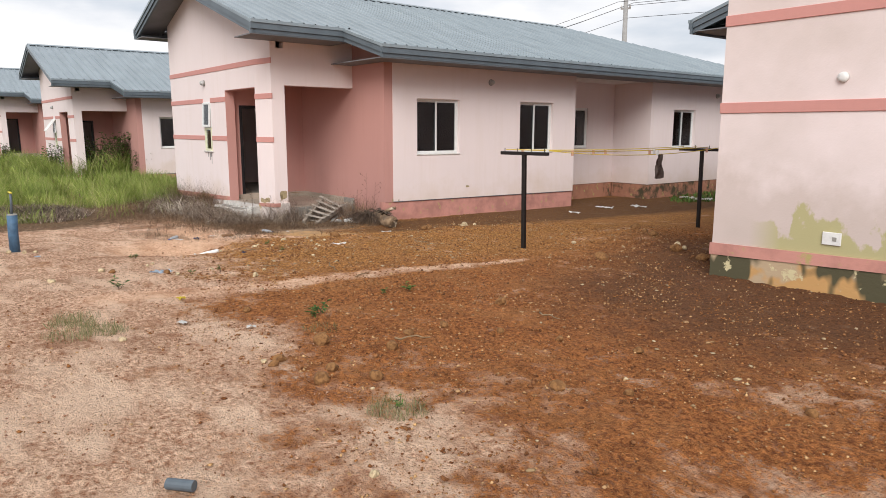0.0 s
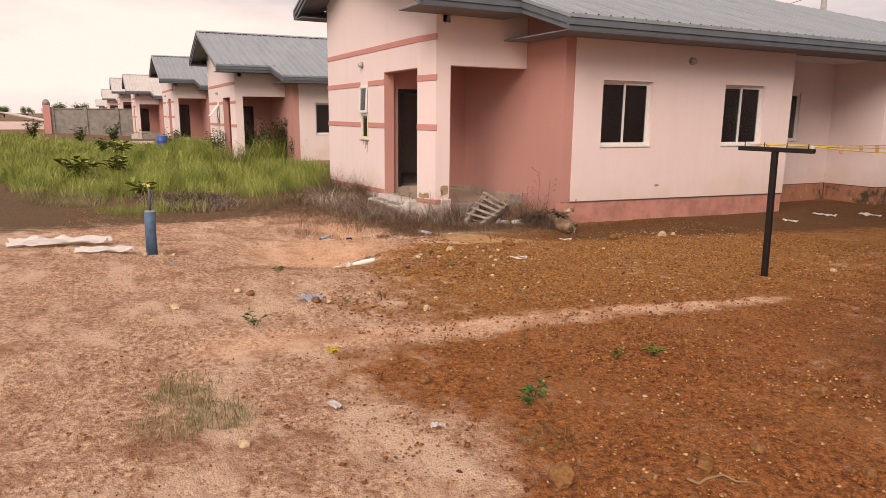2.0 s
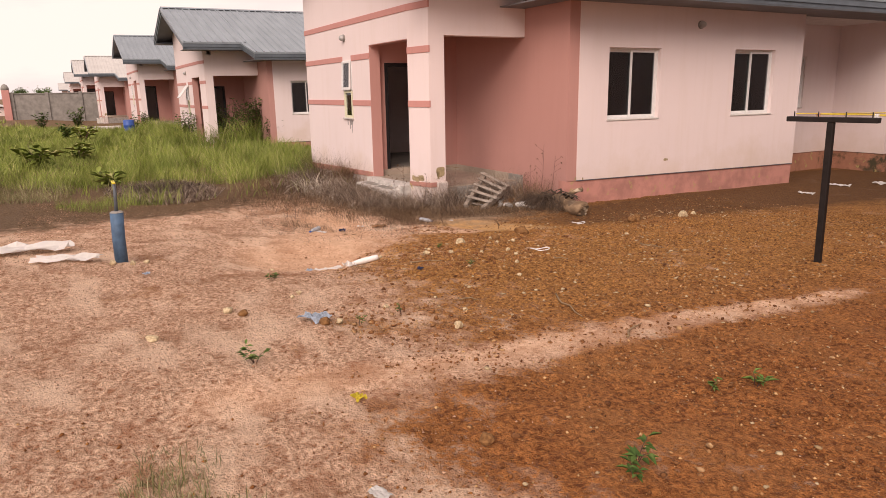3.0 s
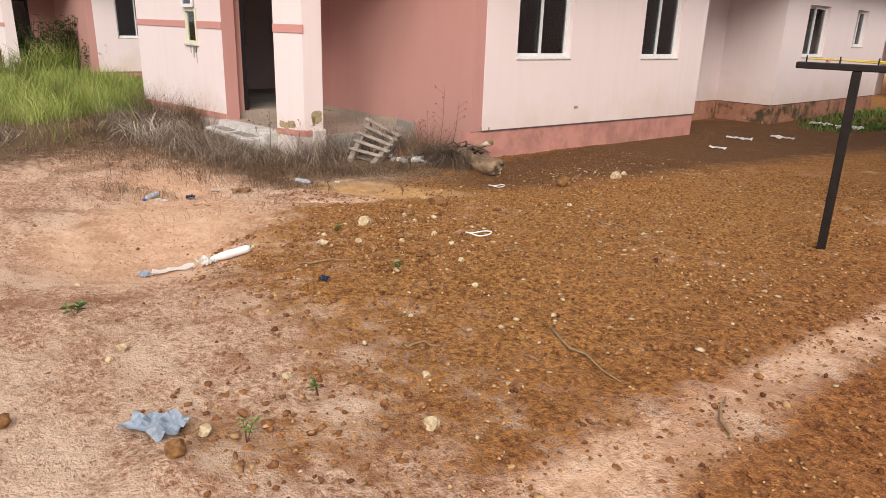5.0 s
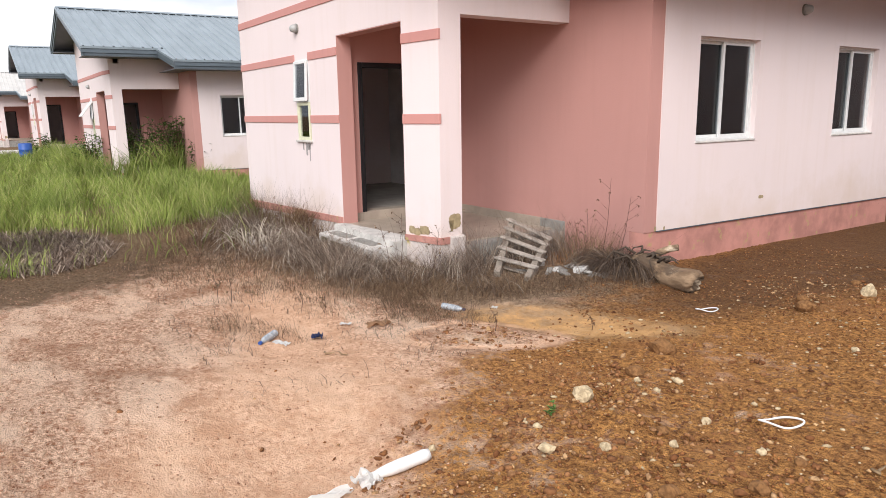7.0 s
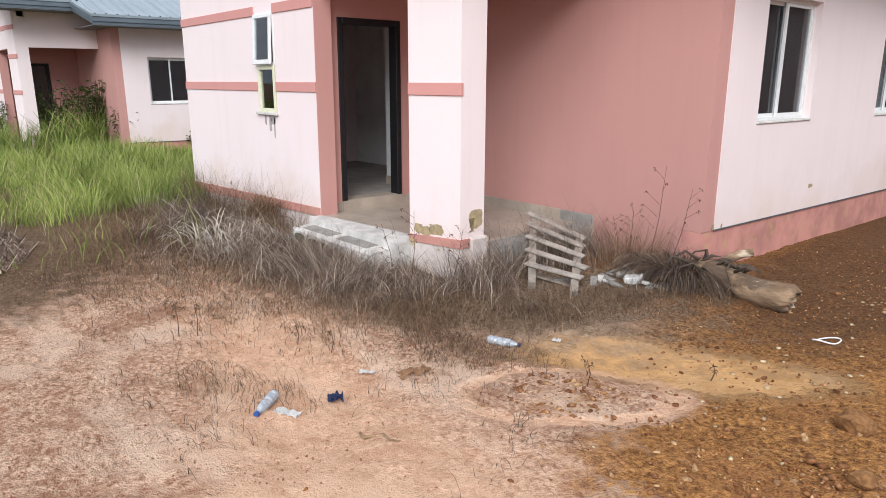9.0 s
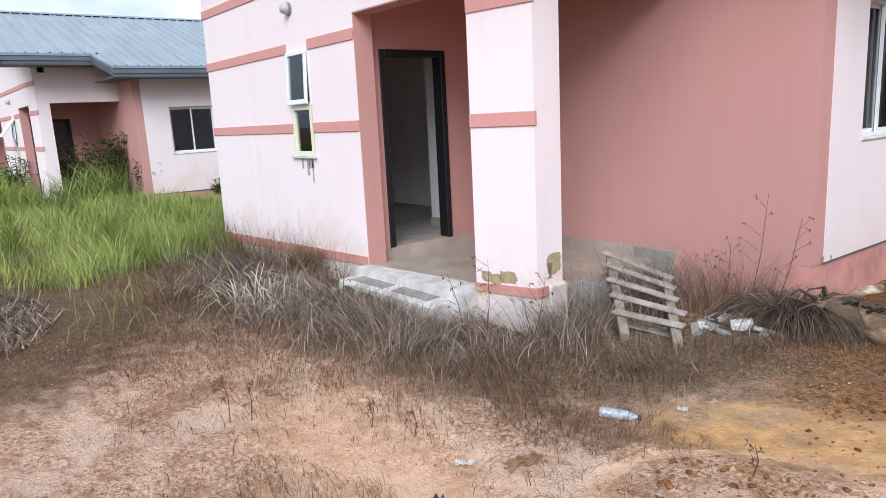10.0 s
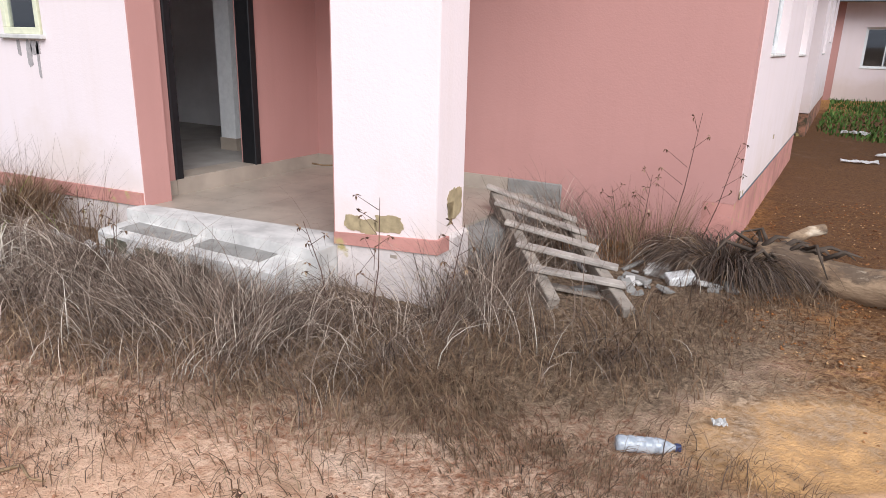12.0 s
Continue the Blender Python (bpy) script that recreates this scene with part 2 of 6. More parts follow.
def bumps(x, y):
    """Lumps and ruts of the bare soil."""
    x, y = np.asarray(x, float), np.asarray(y, float)
    near = np.exp(-((x + 6) / 16) ** 4) * np.exp(-((y - 5) / 9) ** 4)
    z = 0.016 * np.sin(1.9 * x + 0.7 * y) * np.sin(1.3 * y - 0.8 * x) + 0.010 * np.sin(4.1 * x - 2.3 * y + 1.0) * np.sin(3.7 * y + 1.7 * x)
    for cx, cy, r, h in HEAPS:
        z = z + h * np.exp(-(((x - cx) ** 2 + (y - cy) ** 2) / (r * r)))
    return z * near


HEAPS = ((-6.7, 10.4, 0.9, 0.14), (-5.0, 9.0, 0.7, 0.10), (-5.9, 9.6, 0.6, 0.10), (-11.9, 5.0, 1.7, -0.06), (-11.32, 5.78, 0.42, 0.05), (-7.05, 8.0, 1.2, -0.06), (-9.9, 8.9, 0.8, 0.05), (-8.7, 4.7, 0.6, 0.04),
         (-11.1, 6.4, 0.7, -0.045), (-0.8, 3.6, 0.5, -0.06), (-9.38, 5.15, 0.15, 0.075), (-9.2, 5.2, 0.10, 0.05), (-9.95, 4.55, 0.14, 0.05), (-6.95, 2.62, 0.14, 0.05), (-9.95, 4.15, 0.12, 0.05), (-9.6, 5.6, 0.12, 0.05), (-4.3, 4.9, 0.12, 0.04), (-9.9, 3.6, 0.8, -0.20), (-12.3, 4.65, 0.9, -0.07), (-10.8, 8.0, 0.8, -0.05))


def ground_z(x, y):
    return float(land(x, y) + bumps(x, y))


def axis_steps(lo, hi, fine, far):
    a = list(np.arange(lo, hi, fine))
    left, s = [], fine
    v = lo
    while v > -far:
        s = min(s * 1.16, 150)
        v -= s
        left.append(v)
    right, s, v = [], fine, a[-1]
    while v < far:
        s = min(s * 1.16, 150)
        v += s
        right.append(v)
    return np.array(left[::-1] + a + right)


def blob(x, y, cx, cy, rx, ry, ang=0.0):
    c, s = math.cos(radians(ang)), math.sin(radians(ang))
    u, v = (x - cx) * c + (y - cy) * s, -(x - cx) * s + (y - cy) * c
    return np.exp(-((u / rx) ** 2 + (v / ry) ** 2))


def build_ground():
    xs, ys = axis_steps(-17.0, 1.5, 0.055, 2500), axis_steps(0.6, 11.5, 0.055, 2500)
    X, Y = np.meshgrid(xs, ys)
    Z = land(X, Y) + bumps(X, Y)
    rng = np.random.default_rng(4)
    near = (X > -17) & (X < 1.5) & (Y > 0.6) & (Y < 11.5)
    Z += np.where(near, rng.normal(0, 0.008, X.shape), 0)
    nx, ny = len(xs), len(ys)
    co = np.stack([X, Y, Z], -1).reshape(-1, 3)
    i = np.arange(nx * ny).reshape(ny, nx)
    quads = np.stack([i[:-1, :-1], i[:-1, 1:], i[1:, 1:], i[1:, :-1]], -1).reshape(-1, 4)
    me = bpy.data.meshes.new("ground")
    me.vertices.add(len(co))
    me.vertices.foreach_set("co", co.ravel())
    me.loops.add(quads.size)
    me.loops.foreach_set("vertex_index", quads.ravel())
    me.polygons.add(len(quads))
    me.polygons.foreach_set("loop_start", np.arange(0, quads.size, 4))
    me.update()
    me.shade_smooth()
    # soil kinds: pale trodden sand, rusty laterite, ochre wet silt, straw litter, grown-over soil
    x, y = np.clip(X, -60, 60), np.clip(Y, -60, 60)
    rust = 1 / (1 + np.exp(-(y - 1.9 - 0.30 * np.clip(-(x + 4), 0, 20)) * 2.6))
    bank = np.interp(x, [-12.5, -10.7, -9.85, -9.2, -7.6, -6.3], [7.6, 5.45, 4.15, 3.65, 3.6, 3.0])
    gravel = 1 / (1 + np.exp(-(y - bank) * 3.0))
    rust = np.where(x < -6.3, gravel, rust)
    line = np.exp(-((x + 6.16 - 0.02 * y) / (0.17 + 0.12 * np.clip((5.2 - y) / 3, 0, 1))) ** 2) / (1 + np.exp((y - 7.0) * 6)) / (1 + np.exp((1.6 - y) * 6))
    rust = np.clip(rust, 0, 1) * (1 - 0.95 * line)
    rust = np.maximum(rust, 0.8 * blob(x, y, -6.95, 3.05, 0.62, 0.30, 62))
    rust *= 1 - 0.75 * blob(x, y, -4.4, 2.3, 0.7, 0.5) - 0.6 * blob(x, y, -3.3, 1.9, 0.9, 0.25, 20) - 0.5 * blob(x, y, -1.6, 4.6, 0.9, 0.3, 30) - 0.5 * blob(x, y, -2.2, 2.6, 1.2, 0.8, 20) - 0.7 * blob(x, y, -0.7, 3.3, 0.5, 0.5)
    mound = blob(x, y, -11.30, 5.74, 0.56, 0.38, 50)
    rust = np.where(mound > 0.16, 0.05 + 0.30 * np.clip((mound - 0.38) * 4, 0, 1), rust)
    sand = 1.25 * blob(x, y, -10.9, 4.1, 1.6, 0.75, 150) + blob(x, y, -13.3, 4.75, 1.6, 0.6, 165) + 0.8 * blob(x, y, -9.9, 3.2, 0.8, 0.5)
    sand = np.maximum(sand, 0.75 * line)
    sand = np.maximum(sand, 1.2 * np.exp(-((mound - 0.30) / 0.12) ** 2))
    # dark damp soil, plus the shade beside the houses put into the colour
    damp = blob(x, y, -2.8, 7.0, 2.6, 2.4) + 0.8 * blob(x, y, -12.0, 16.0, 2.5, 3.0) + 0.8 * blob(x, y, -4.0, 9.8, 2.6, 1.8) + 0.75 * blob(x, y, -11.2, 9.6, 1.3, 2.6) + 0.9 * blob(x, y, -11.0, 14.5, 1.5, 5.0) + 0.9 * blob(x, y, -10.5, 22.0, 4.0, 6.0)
    wet = 1.25 * blob(x, y, -10.95, 6.70, 0.85, 0.42, 22) + 1.0 * blob(x, y, -11.75, 6.45, 0.55, 0.42, 60)
    early = 1 / (1 + np.exp(-(x + 6.4) * 2.2))
    litter = 1.15 * blob(x, y, -14.6, 6.8, 3.4, 1.5) + 0.55 * blob(x, y, -12.6, 7.9, 1.2, 1.1) + 0.6 * blob(x, y, -17.5, 6.0, 2.0, 1.0)
    green = 1 / (1 + np.exp((x + 14.9 + 0.75 * (y - 3.5)) * 1.6)) + (np.hypot(X, Y) > 60)
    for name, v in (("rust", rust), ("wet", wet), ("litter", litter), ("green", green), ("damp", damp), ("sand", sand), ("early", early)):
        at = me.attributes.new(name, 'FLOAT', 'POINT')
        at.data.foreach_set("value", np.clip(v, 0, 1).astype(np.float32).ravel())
    k = Mat("laterite_soil", 0.93, 0, 0.2)
    big, mid, fine, grit = k.noise(0.8, 6, 0.62), k.noise(4.5, 6, 0.65), k.noise(31, 5, 0.68), k.noise(100, 3, 0.6)
    wob = k.math('ADD', k.math('MULTIPLY', k.math('SUBTRACT', k.math('ADD', big, mid), 1.0), 1.1), k.math('MULTIPLY', k.math('SUBTRACT', fine, 0.5), 0.7))

    def mask(name, a, b, w=1.0):
        return k.span(k.math('ADD', k.attr(name), k.math('MULTIPLY', wob, w)), a, b)

    pale = k.mix(k.span(fine, 0.36, 0.62), (0.43, 0.195, 0.105), (0.98, 0.69, 0.49))
    pale = k.mix(k.span(mid, 0.50, 0.66, 0, 0.55), pale, (0.39, 0.155, 0.075))
    pale = k.mix(k.span(k.noise(1.1, 7, 0.68, (1.3, 0.8, 1)), 0.53, 0.62, 0, 0.62), pale, (0.36, 0.16, 0.08))
    pale = k.mix(k.span(k.noise(1.7, 6, 0.6, (0.7, 1.6, 1)), 0.50, 0.61, 0, 0.8), pale, (0.97, 0.70, 0.51))
    red = k.mix(k.span(fine, 0.38, 0.64), k.mix(k.attr("early"), (0.18, 0.070, 0.020), (0.17, 0.048, 0.013)), k.mix(k.attr("early"), (0.78, 0.38, 0.115), (0.64, 0.245, 0.075)))
    red = k.mix(k.span(mid, 0.50, 0.70, 0, 0.4), red, (0.21, 0.072, 0.02))
    red = k.mix(k.span(k.noise(1.4, 6, 0.6, (0.8, 1.3, 1)), 0.50, 0.66, 0, 0.45), red, (0.50, 0.225, 0.085))
    red = k.mix(k.span(grit, 0.57, 0.68, 0, 0.65), red, (0.54, 0.29, 0.115))
    c = k.mix(mask("rust", 0.34, 0.78, 1.5), pale, red)
    silt = k.mix(k.span(mid, 0.36, 0.62), (0.60, 0.35, 0.15), (0.43, 0.24, 0.092))
    silt = k.mix(k.span(fine, 0.50, 0.66, 0, 0.55), silt, (0.34, 0.18, 0.07))
    silt = k.mix(k.span(k.noise(2.2, 6, 0.65), 0.52, 0.64, 0, 0.6), silt, (0.56, 0.35, 0.17))
    c = k.mix(mask("wet", 0.36, 0.78, 0.8), c, silt)
    smooth = k.math('MULTIPLY', mask("sand", 0.30, 0.95, 0.9), 0.72)
    c = k.mix(smooth, c, k.mix(k.span(mid, 0.35, 0.65), (0.70, 0.44, 0.285), (0.54, 0.32, 0.195)))
    # one dark brown for damp soil and for painted shade near the houses
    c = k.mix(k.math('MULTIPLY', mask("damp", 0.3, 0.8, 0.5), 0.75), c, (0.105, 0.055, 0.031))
    straw = k.mix(k.span(fine, 0.36, 0.62), (0.12, 0.078, 0.05), (0.44, 0.31, 0.20))
    c = k.mix(mask("litter", 0.45, 0.85, 0.8), c, straw)
    soil = k.mix(k.span(fine, 0.35, 0.65), (0.11, 0.066, 0.036), (0.27, 0.175, 0.10))
    c = k.mix(mask("green", 0.45, 0.75, 0.7), c, soil)
    wetm = mask("wet", 0.36, 0.78, 0.8)
    rougher = k.math('SUBTRACT', 1.0, k.math('MAXIMUM', k.math('MULTIPLY', wetm, 0.8), k.math('MULTIPLY', smooth, 0.9)))
    c = k.mix(k.math('MULTIPLY', rougher, k.span(grit, 0.32, 0.45, 0.40, 0.0)), c, (0.10, 0.042, 0.02))
    k.color(c)
    k.rough(k.span(wetm, 0, 1, 0.93, 0.5))
    lumps = k.math('ADD', k.math('MULTIPLY', fine, 1.6), k.math('ADD', grit, k.math('MULTIPLY', mid, 1.5)))
    k.bump(k.math('MULTIPLY', lumps, rougher), 1.0, 0.04)
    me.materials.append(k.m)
    return tagged(new("ground", me), "rust-red and pale sandy laterite ground with loose gravel", "ground", kind="structure")


build_ground()

# ---- the house type ----
FRONT, PORCH_BACK, SIDE = 6.88, 8.97, -12.34          # planes of the gable front, the porch's back wall and the long side
GABLE_L, PORCH_R, DOOR_X, JAMB_X = -20.13, -13.65, -16.19, -16.07     # left end of the front, right face of the porch, wall with the door
RIDGE_X, RIDGE_Z, PITCH = -17.7, 5.36, 0.335
EAVE_PORCH, EAVE_MAIN, EAVE_LEFT, WING = -12.70, -11.50, -20.75, -24.0
RAKE, RAKE_TURN, RAKE_MAIN, RIDGE_END, BACK = 6.20, 8.22, 8.42, 20.4, 26.0
FOOT, BASE = -1.1, -0.06
LOW_BAND, MID_BAND, TOP_BAND, BAND_H = 1.315, 2.245, 2.98, 0.115


def roof_z(x):
    return RIDGE_Z - PITCH * abs(x - RIDGE_X)


def add_sheet(bm, rows, pitch_dir=1):
    """Ribbed sheeting: rows are (y, upper x, upper z, lower x, lower z) across the ribs."""
    prev = None
    for y, xa, za, xb, zb in rows:
        cur = [bm.verts.new((xa, y, za)), bm.verts.new((xb, y, zb))]
        if prev:
            bm.faces.new((prev[0], cur[0], cur[1], prev[1]))
        prev = cur


def rib_stations(y0, y1, step=0.265):
    """Stations and heights of the trapezoid ribs between y0 and y1."""
    out, y = [], y0
    while y < y1:
        for d, h in ((0.0, 0.0), (0.018, 0.032), (0.045, 0.032), (0.063, 0.0)):
            if y + d <= y1:
                out.append((y + d, h))
        y += step
    out.append((y1, 0.0))
    return out


def window(parent, along, w, u0, u1, z0, z1, outward, deep=0.035):
    """A two-leaf sliding window in a wall plane w; outward: the sign of the wall's outer side."""
    def box3(u_a, u_b, n_a, n_b, z_a, z_b):
        n_a, n_b = w - outward * n_a, w - outward * n_b
        return ((u_a, n_a, z_a), (u_b, n_b, z_b)) if along == 'x' else ((n_a, u_a, z_a), (n_b, u_b, z_b))
    t = 0.038
    bm = bmesh.new()
    for a in ((u0, u1, z0, z0 + t), (u0, u1, z1 - t, z1), (u0, u0 + t, z0 + t, z1 - t), (u1 - t, u1, z0 + t, z1 - t)):
        add_box(bm, *box3(a[0], a[1], deep, deep + 0.095, a[2], a[3]))
    win = part("window", bm, M_ALU, parent, "white aluminium sliding window with dark panes")
    mid = (u0 + u1) / 2
    for a, b, n in ((u0 + t, mid + 0.03, deep + 0.065), (mid - 0.03, u1 - t, deep + 0.025)):
        bm = bmesh.new()
        s = 0.035
        for c in ((a, b, z0 + t, z0 + t + s), (a, b, z1 - t - s, z1 - t), (a, a + s, z0 + t + s, z1 - t - s), (b - s, b, z0 + t + s, z1 - t - s)):
            add_box(bm, *box3(c[0], c[1], n - 0.012, n + 0.012, c[2], c[3]))
        part("sash", bm, M_ALU, win)
        pane = box("pane", *box3(a + s, b - s, n - 0.003, n + 0.003, z0 + t + s, z1 - t - s), M_GLASS, win, "dark tinted glass")
        pane.visible_shadow = False
    box("sill", *box3(u0 - 0.015, u1 + 0.015, -0.015, deep, z0 - 0.022, z0 + 0.006), M_CONC, win, bevel=0.008)
    return win


def wall_lamp(parent, x, y, z, axis):
    """A small round bulkhead light."""
    d = Vector((1, 0, 0)) if axis == 'x' else Vector((0, -1, 0))
    p = Vector((x, y, z))
    base = tube("wall_lamp", [p, p + d * 0.02], 0.075, M_CONC_GREY, parent, "round grey bulkhead wall lamp", 16, False)
    tube("lamp_glass", [p + d * 0.02, p + d * 0.06, p + d * 0.10, p + d * 0.115], [0.065, 0.062, 0.045, 0.015], M_LAMP, base, "", 16)


def build_house():
    h = new("house")
    # front gable wall, pierced by the small window and the porch opening
    cell_wall("wall", 'x', FRONT, FRONT + 0.22, GABLE_L, PORCH_R, -0.2, 3.3,
              [(-17.57, -17.05, 1.05, 2.27), (JAMB_X, -14.31, -0.2, 2.51)], M_CREAM, h, "cream-pink painted gable front")
    g = 0.10
    prism("gable", [(GABLE_L, 3.3), (-14.31, 3.3), (PORCH_R, 3.3), (PORCH_R, roof_z(PORCH_R) - g), (-14.31, roof_z(-14.31) - g), (RIDGE_X, RIDGE_Z - g), (GABLE_L, roof_z(GABLE_L) - g)],
          'x', FRONT, FRONT + 0.22, M_CREAM, h)
    # painted bands, stopped at the openings
    for z, spans in ((LOW_BAND, ((GABLE_L - 0.012, -17.57), (-17.05, JAMB_X), (-14.31, PORCH_R + 0.012))),
                     (MID_BAND, ((GABLE_L - 0.012, -17.57), (-17.05, JAMB_X), (-14.31, PORCH_R + 0.012))),
                     (TOP_BAND, ((GABLE_L - 0.012, -14.31), (-14.31, PORCH_R + 0.012)))):
        for a, b in spans:
            box("band", (a, FRONT - 0.014, z), (b, FRONT + 0.02, z + BAND_H), M_BAND, h, "raised salmon-pink band", 0.004)
    # front plinth: a pink band over a flaking white foot
    for xa, ta, ba, xb, tb, bb in ((GABLE_L - 0.02, -0.15, -0.285, JAMB_X - 0.004, -0.035, -0.13), (-14.306, -0.04, -0.11, PORCH_R + 0.02, -0.005, -0.09)):
        prism("plinth_band", [(xa, ta), (xb, tb), (xb, bb), (xa, ba)], 'x', FRONT - 0.02, FRONT + 0.2, M_PLINTH, h, "chipped salmon-pink plinth band")
        prism("plinth", [(xa + 0.015, ba), (xb - 0.01, bb), (xb - 0.01, FOOT), (xa + 0.015, FOOT)], 'x', FRONT - 0.008, FRONT + 0.2, M_PLINTH_WHITE, h, "dirty white plinth")
    # pillar, beam and walls of the porch
    box("pillar", (-14.31, FRONT + 0.22, -0.13), (PORCH_R, 7.27, 3.3), M_CREAM, h, "cream-pink porch pillar with flaked foot")
    box("pillar_foot", (-14.29, FRONT + 0.2, FOOT), (PORCH_R + 0.035, 7.31, 0.0), M_PLINTH_WHITE, h, "flared white pillar foot", 0.02)
    box("beam", (PORCH_R - 0.23, 7.27, 2.53), (PORCH_R, PORCH_BACK, 3.62), M_CREAM, h)
    cell_wall("door_wall", 'y', DOOR_X - 0.22, DOOR_X, FRONT + 0.22, PORCH_BACK + 0.2, -0.3, 3.3, [(7.26, 8.17, -0.3, 2.17)], M_SALMON, h, "salmon-pink porch wall")
    cell_wall("porch_back_wall", 'x', PORCH_BACK, PORCH_BACK + 0.22, DOOR_X, SIDE - 0.22, -0.28, 3.56, [], M_SALMON, h, "salmon-pink wall")
    box("corner_wall", (SIDE - 0.22, PORCH_BACK, 0.0), (SIDE - 0.006, PORCH_BACK + 0.22, 3.48), M_SALMON, h)
    box("wall_foot", (-13.65, PORCH_BACK - 0.004, FOOT), (SIDE + 0.004, PORCH_BACK + 0.2, -0.28), M_SALMON, h)
    box("jamb_lining", (JAMB_X, FRONT + 0.003, -0.14), (JAMB_X + 0.012, FRONT + 0.225, 2.498), M_SALMON, h)
    box("lintel_lining", (JAMB_X, FRONT + 0.004, 2.498), (-14.31, FRONT + 0.22, 2.51), M_SALMON, h)
    box("pillar_lining", (-14.322, FRONT + 0.006, -0.13), (-14.31, 7.27, 2.498), M_SALMON, h)
    box("porch_ceiling", (DOOR_X, FRONT + 0.22, 2.95), (PORCH_R - 0.23, PORCH_BACK, 2.99), M_SALMON, h)
    # flaked paint at the pillar's foot, streaks under the small window
    def patch(along, w, out, u0, u1, z0, z1, seed, material, name, label):
        ring = []
        for k in range(72):
            a = 2 * math.pi * k / 72
            c = Vector((math.cos(a), math.sin(a), seed))
            r = (0.92 + 0.20 * noise.noise(c * 1.3) + 0.12 * noise.noise(c * 5) + 0.07 * noise.noise(c * 13)) / max(abs(math.cos(a)), abs(math.sin(a))) ** 0.6
            ring.append(((u0 + u1) / 2 + (u1 - u0) / 2 * r * math.cos(a), (z0 + z1) / 2 + (z1 - z0) / 2 * r * math.sin(a)))
        prism(name, ring, along, w, w + out, material, h, label)
    for u0, u1, z0, z1, k in ((-14.25, -14.13, -0.02, 0.085, 1.0), (-14.15, -14.02, -0.03, 0.07, 2.3), (-14.05, -13.86, -0.01, 0.105, 3.1)):
        patch('x', FRONT, -0.004, u0, u1, z0, z1, k, M_FLAKE, "flaked_patch", "flaked ochre patch of bare render")
    for u0, u1, z0, z1, k in ((7.02, 7.14, 0.05, 0.19, 4.0), (7.07, 7.255, 0.08, 0.275, 5.2)):
        patch('y', PORCH_R, 0.004, u0, u1, z0, z1, k, M_FLAKE, "flaked_patch", "flaked ochre patch of bare render")
    for u0, u1, z0, z1, k in ((9.15, 9.19, 0.0, 0.07, 6.0), (11.3, 11.42, 0.22, 0.27, 7.0), (9.32, 9.35, 0.0, 0.05, 8.0)):
        patch('y', SIDE, 0.003, u0, u1, z0, z1, k, M_FLAKE, "flaked_patch", "small chipped patch")
    for u0, u1, z1, k in ((-17.30, -17.22, 0.80, 1.5), (-17.17, -17.13, 0.72, 2.5), (-17.42, -17.37, 0.88, 3.5), (-17.24, -17.10, 0.90, 4.5)):
        patch('x', FRONT, -0.0025, u0, u1, z1, 1.01, k, M_STREAK, "dirt_streak", "dark dirt streak under the sill")
    # porch floor, its tiles, skirting and step
    box("porch_slab", (DOOR_X, FRONT + 0.17, FOOT), (PORCH_R - 0.01, PORCH_BACK, -0.15), M_CONC_GREY, h, "bare grey porch slab")
    rim = [(JAMB_X - 0.02, 6.74), (-14.30, 6.70), (-14.30, 7.11), (JAMB_X - 0.02, 6.90)]
    mesh_ob("porch_edge", [(x, y, z) for z in (FOOT, -0.122) for x, y in rim], [[0, 1, 2, 3], [4, 5, 6, 7], [0, 1, 5, 4], [1, 2, 6, 5], [2, 3, 7, 6], [3, 0, 4, 7]], M_CONC, h, "chipped white-washed porch edge")
    nx, ny = 6, 5
    for i in range(nx):
        for j in range(ny):
            w, d = (PORCH_R - 0.25 - DOOR_X) / nx, (PORCH_BACK - 6.92) / ny
            box("floor_tile", (DOOR_X + 0.014 + i * w, 6.92 + j * d, -0.15), (DOOR_X + 0.011 + (i + 1) * w, 6.917 + (j + 1) * d, -0.13), M_TILE, h)
    box("skirting", (DOOR_X, FRONT + 0.02, -0.13), (DOOR_X + 0.012, 7.26, -0.012), M_TILE, h)
    box("skirting", (DOOR_X, 7.26, -0.13), (DOOR_X + 0.022, 8.17, -0.006), M_TILE, h, "tiled door sill")
    box("skirting", (DOOR_X, 8.17, -0.13), (DOOR_X + 0.012, PORCH_BACK, -0.012), M_TILE, h)
    box("skirting", (DOOR_X + 0.012, PORCH_BACK - 0.012, -0.13), (-14.13, PORCH_BACK, -0.012), M_TILE, h)
    box("skirting", (-14.126, PORCH_BACK - 0.02, -0.42), (PORCH_R, PORCH_BACK, -0.012), M_CONC_GREY, h, "bare grey slab end with a pink rim", 0.006)
    step = prism("step", [(6.46, FOOT), (6.75, FOOT), (6.75, -0.195), (6.50, -0.208), (6.47, -0.225)], 'y', -16.04, -14.42, M_CONC, h, "cracked white concrete step, sagging forward")
    for a, b in ((-15.92, -15.33), (-15.2, -14.62)):
        prism("slab_patch", [(6.55, -0.207), (6.71, -0.199), (6.71, -0.193), (6.55, -0.201)], 'y', a, b, M_CONC_GREY, step, "bare grey patch")
    for u0, u1, z0, z1, k in ((-15.95, -15.72, -0.34, -0.24, 11.0), (-15.66, -15.2, -0.40, -0.25, 12.5), (-15.1, -14.95, -0.36, -0.27, 13.4)):
        patch('x', 6.46, -0.004, u0, u1, z0, z1, k, M_MOSS, "moss_patch", "dark mossy patch on the step")
    # door frame without a leaf
    bm = bmesh.new()
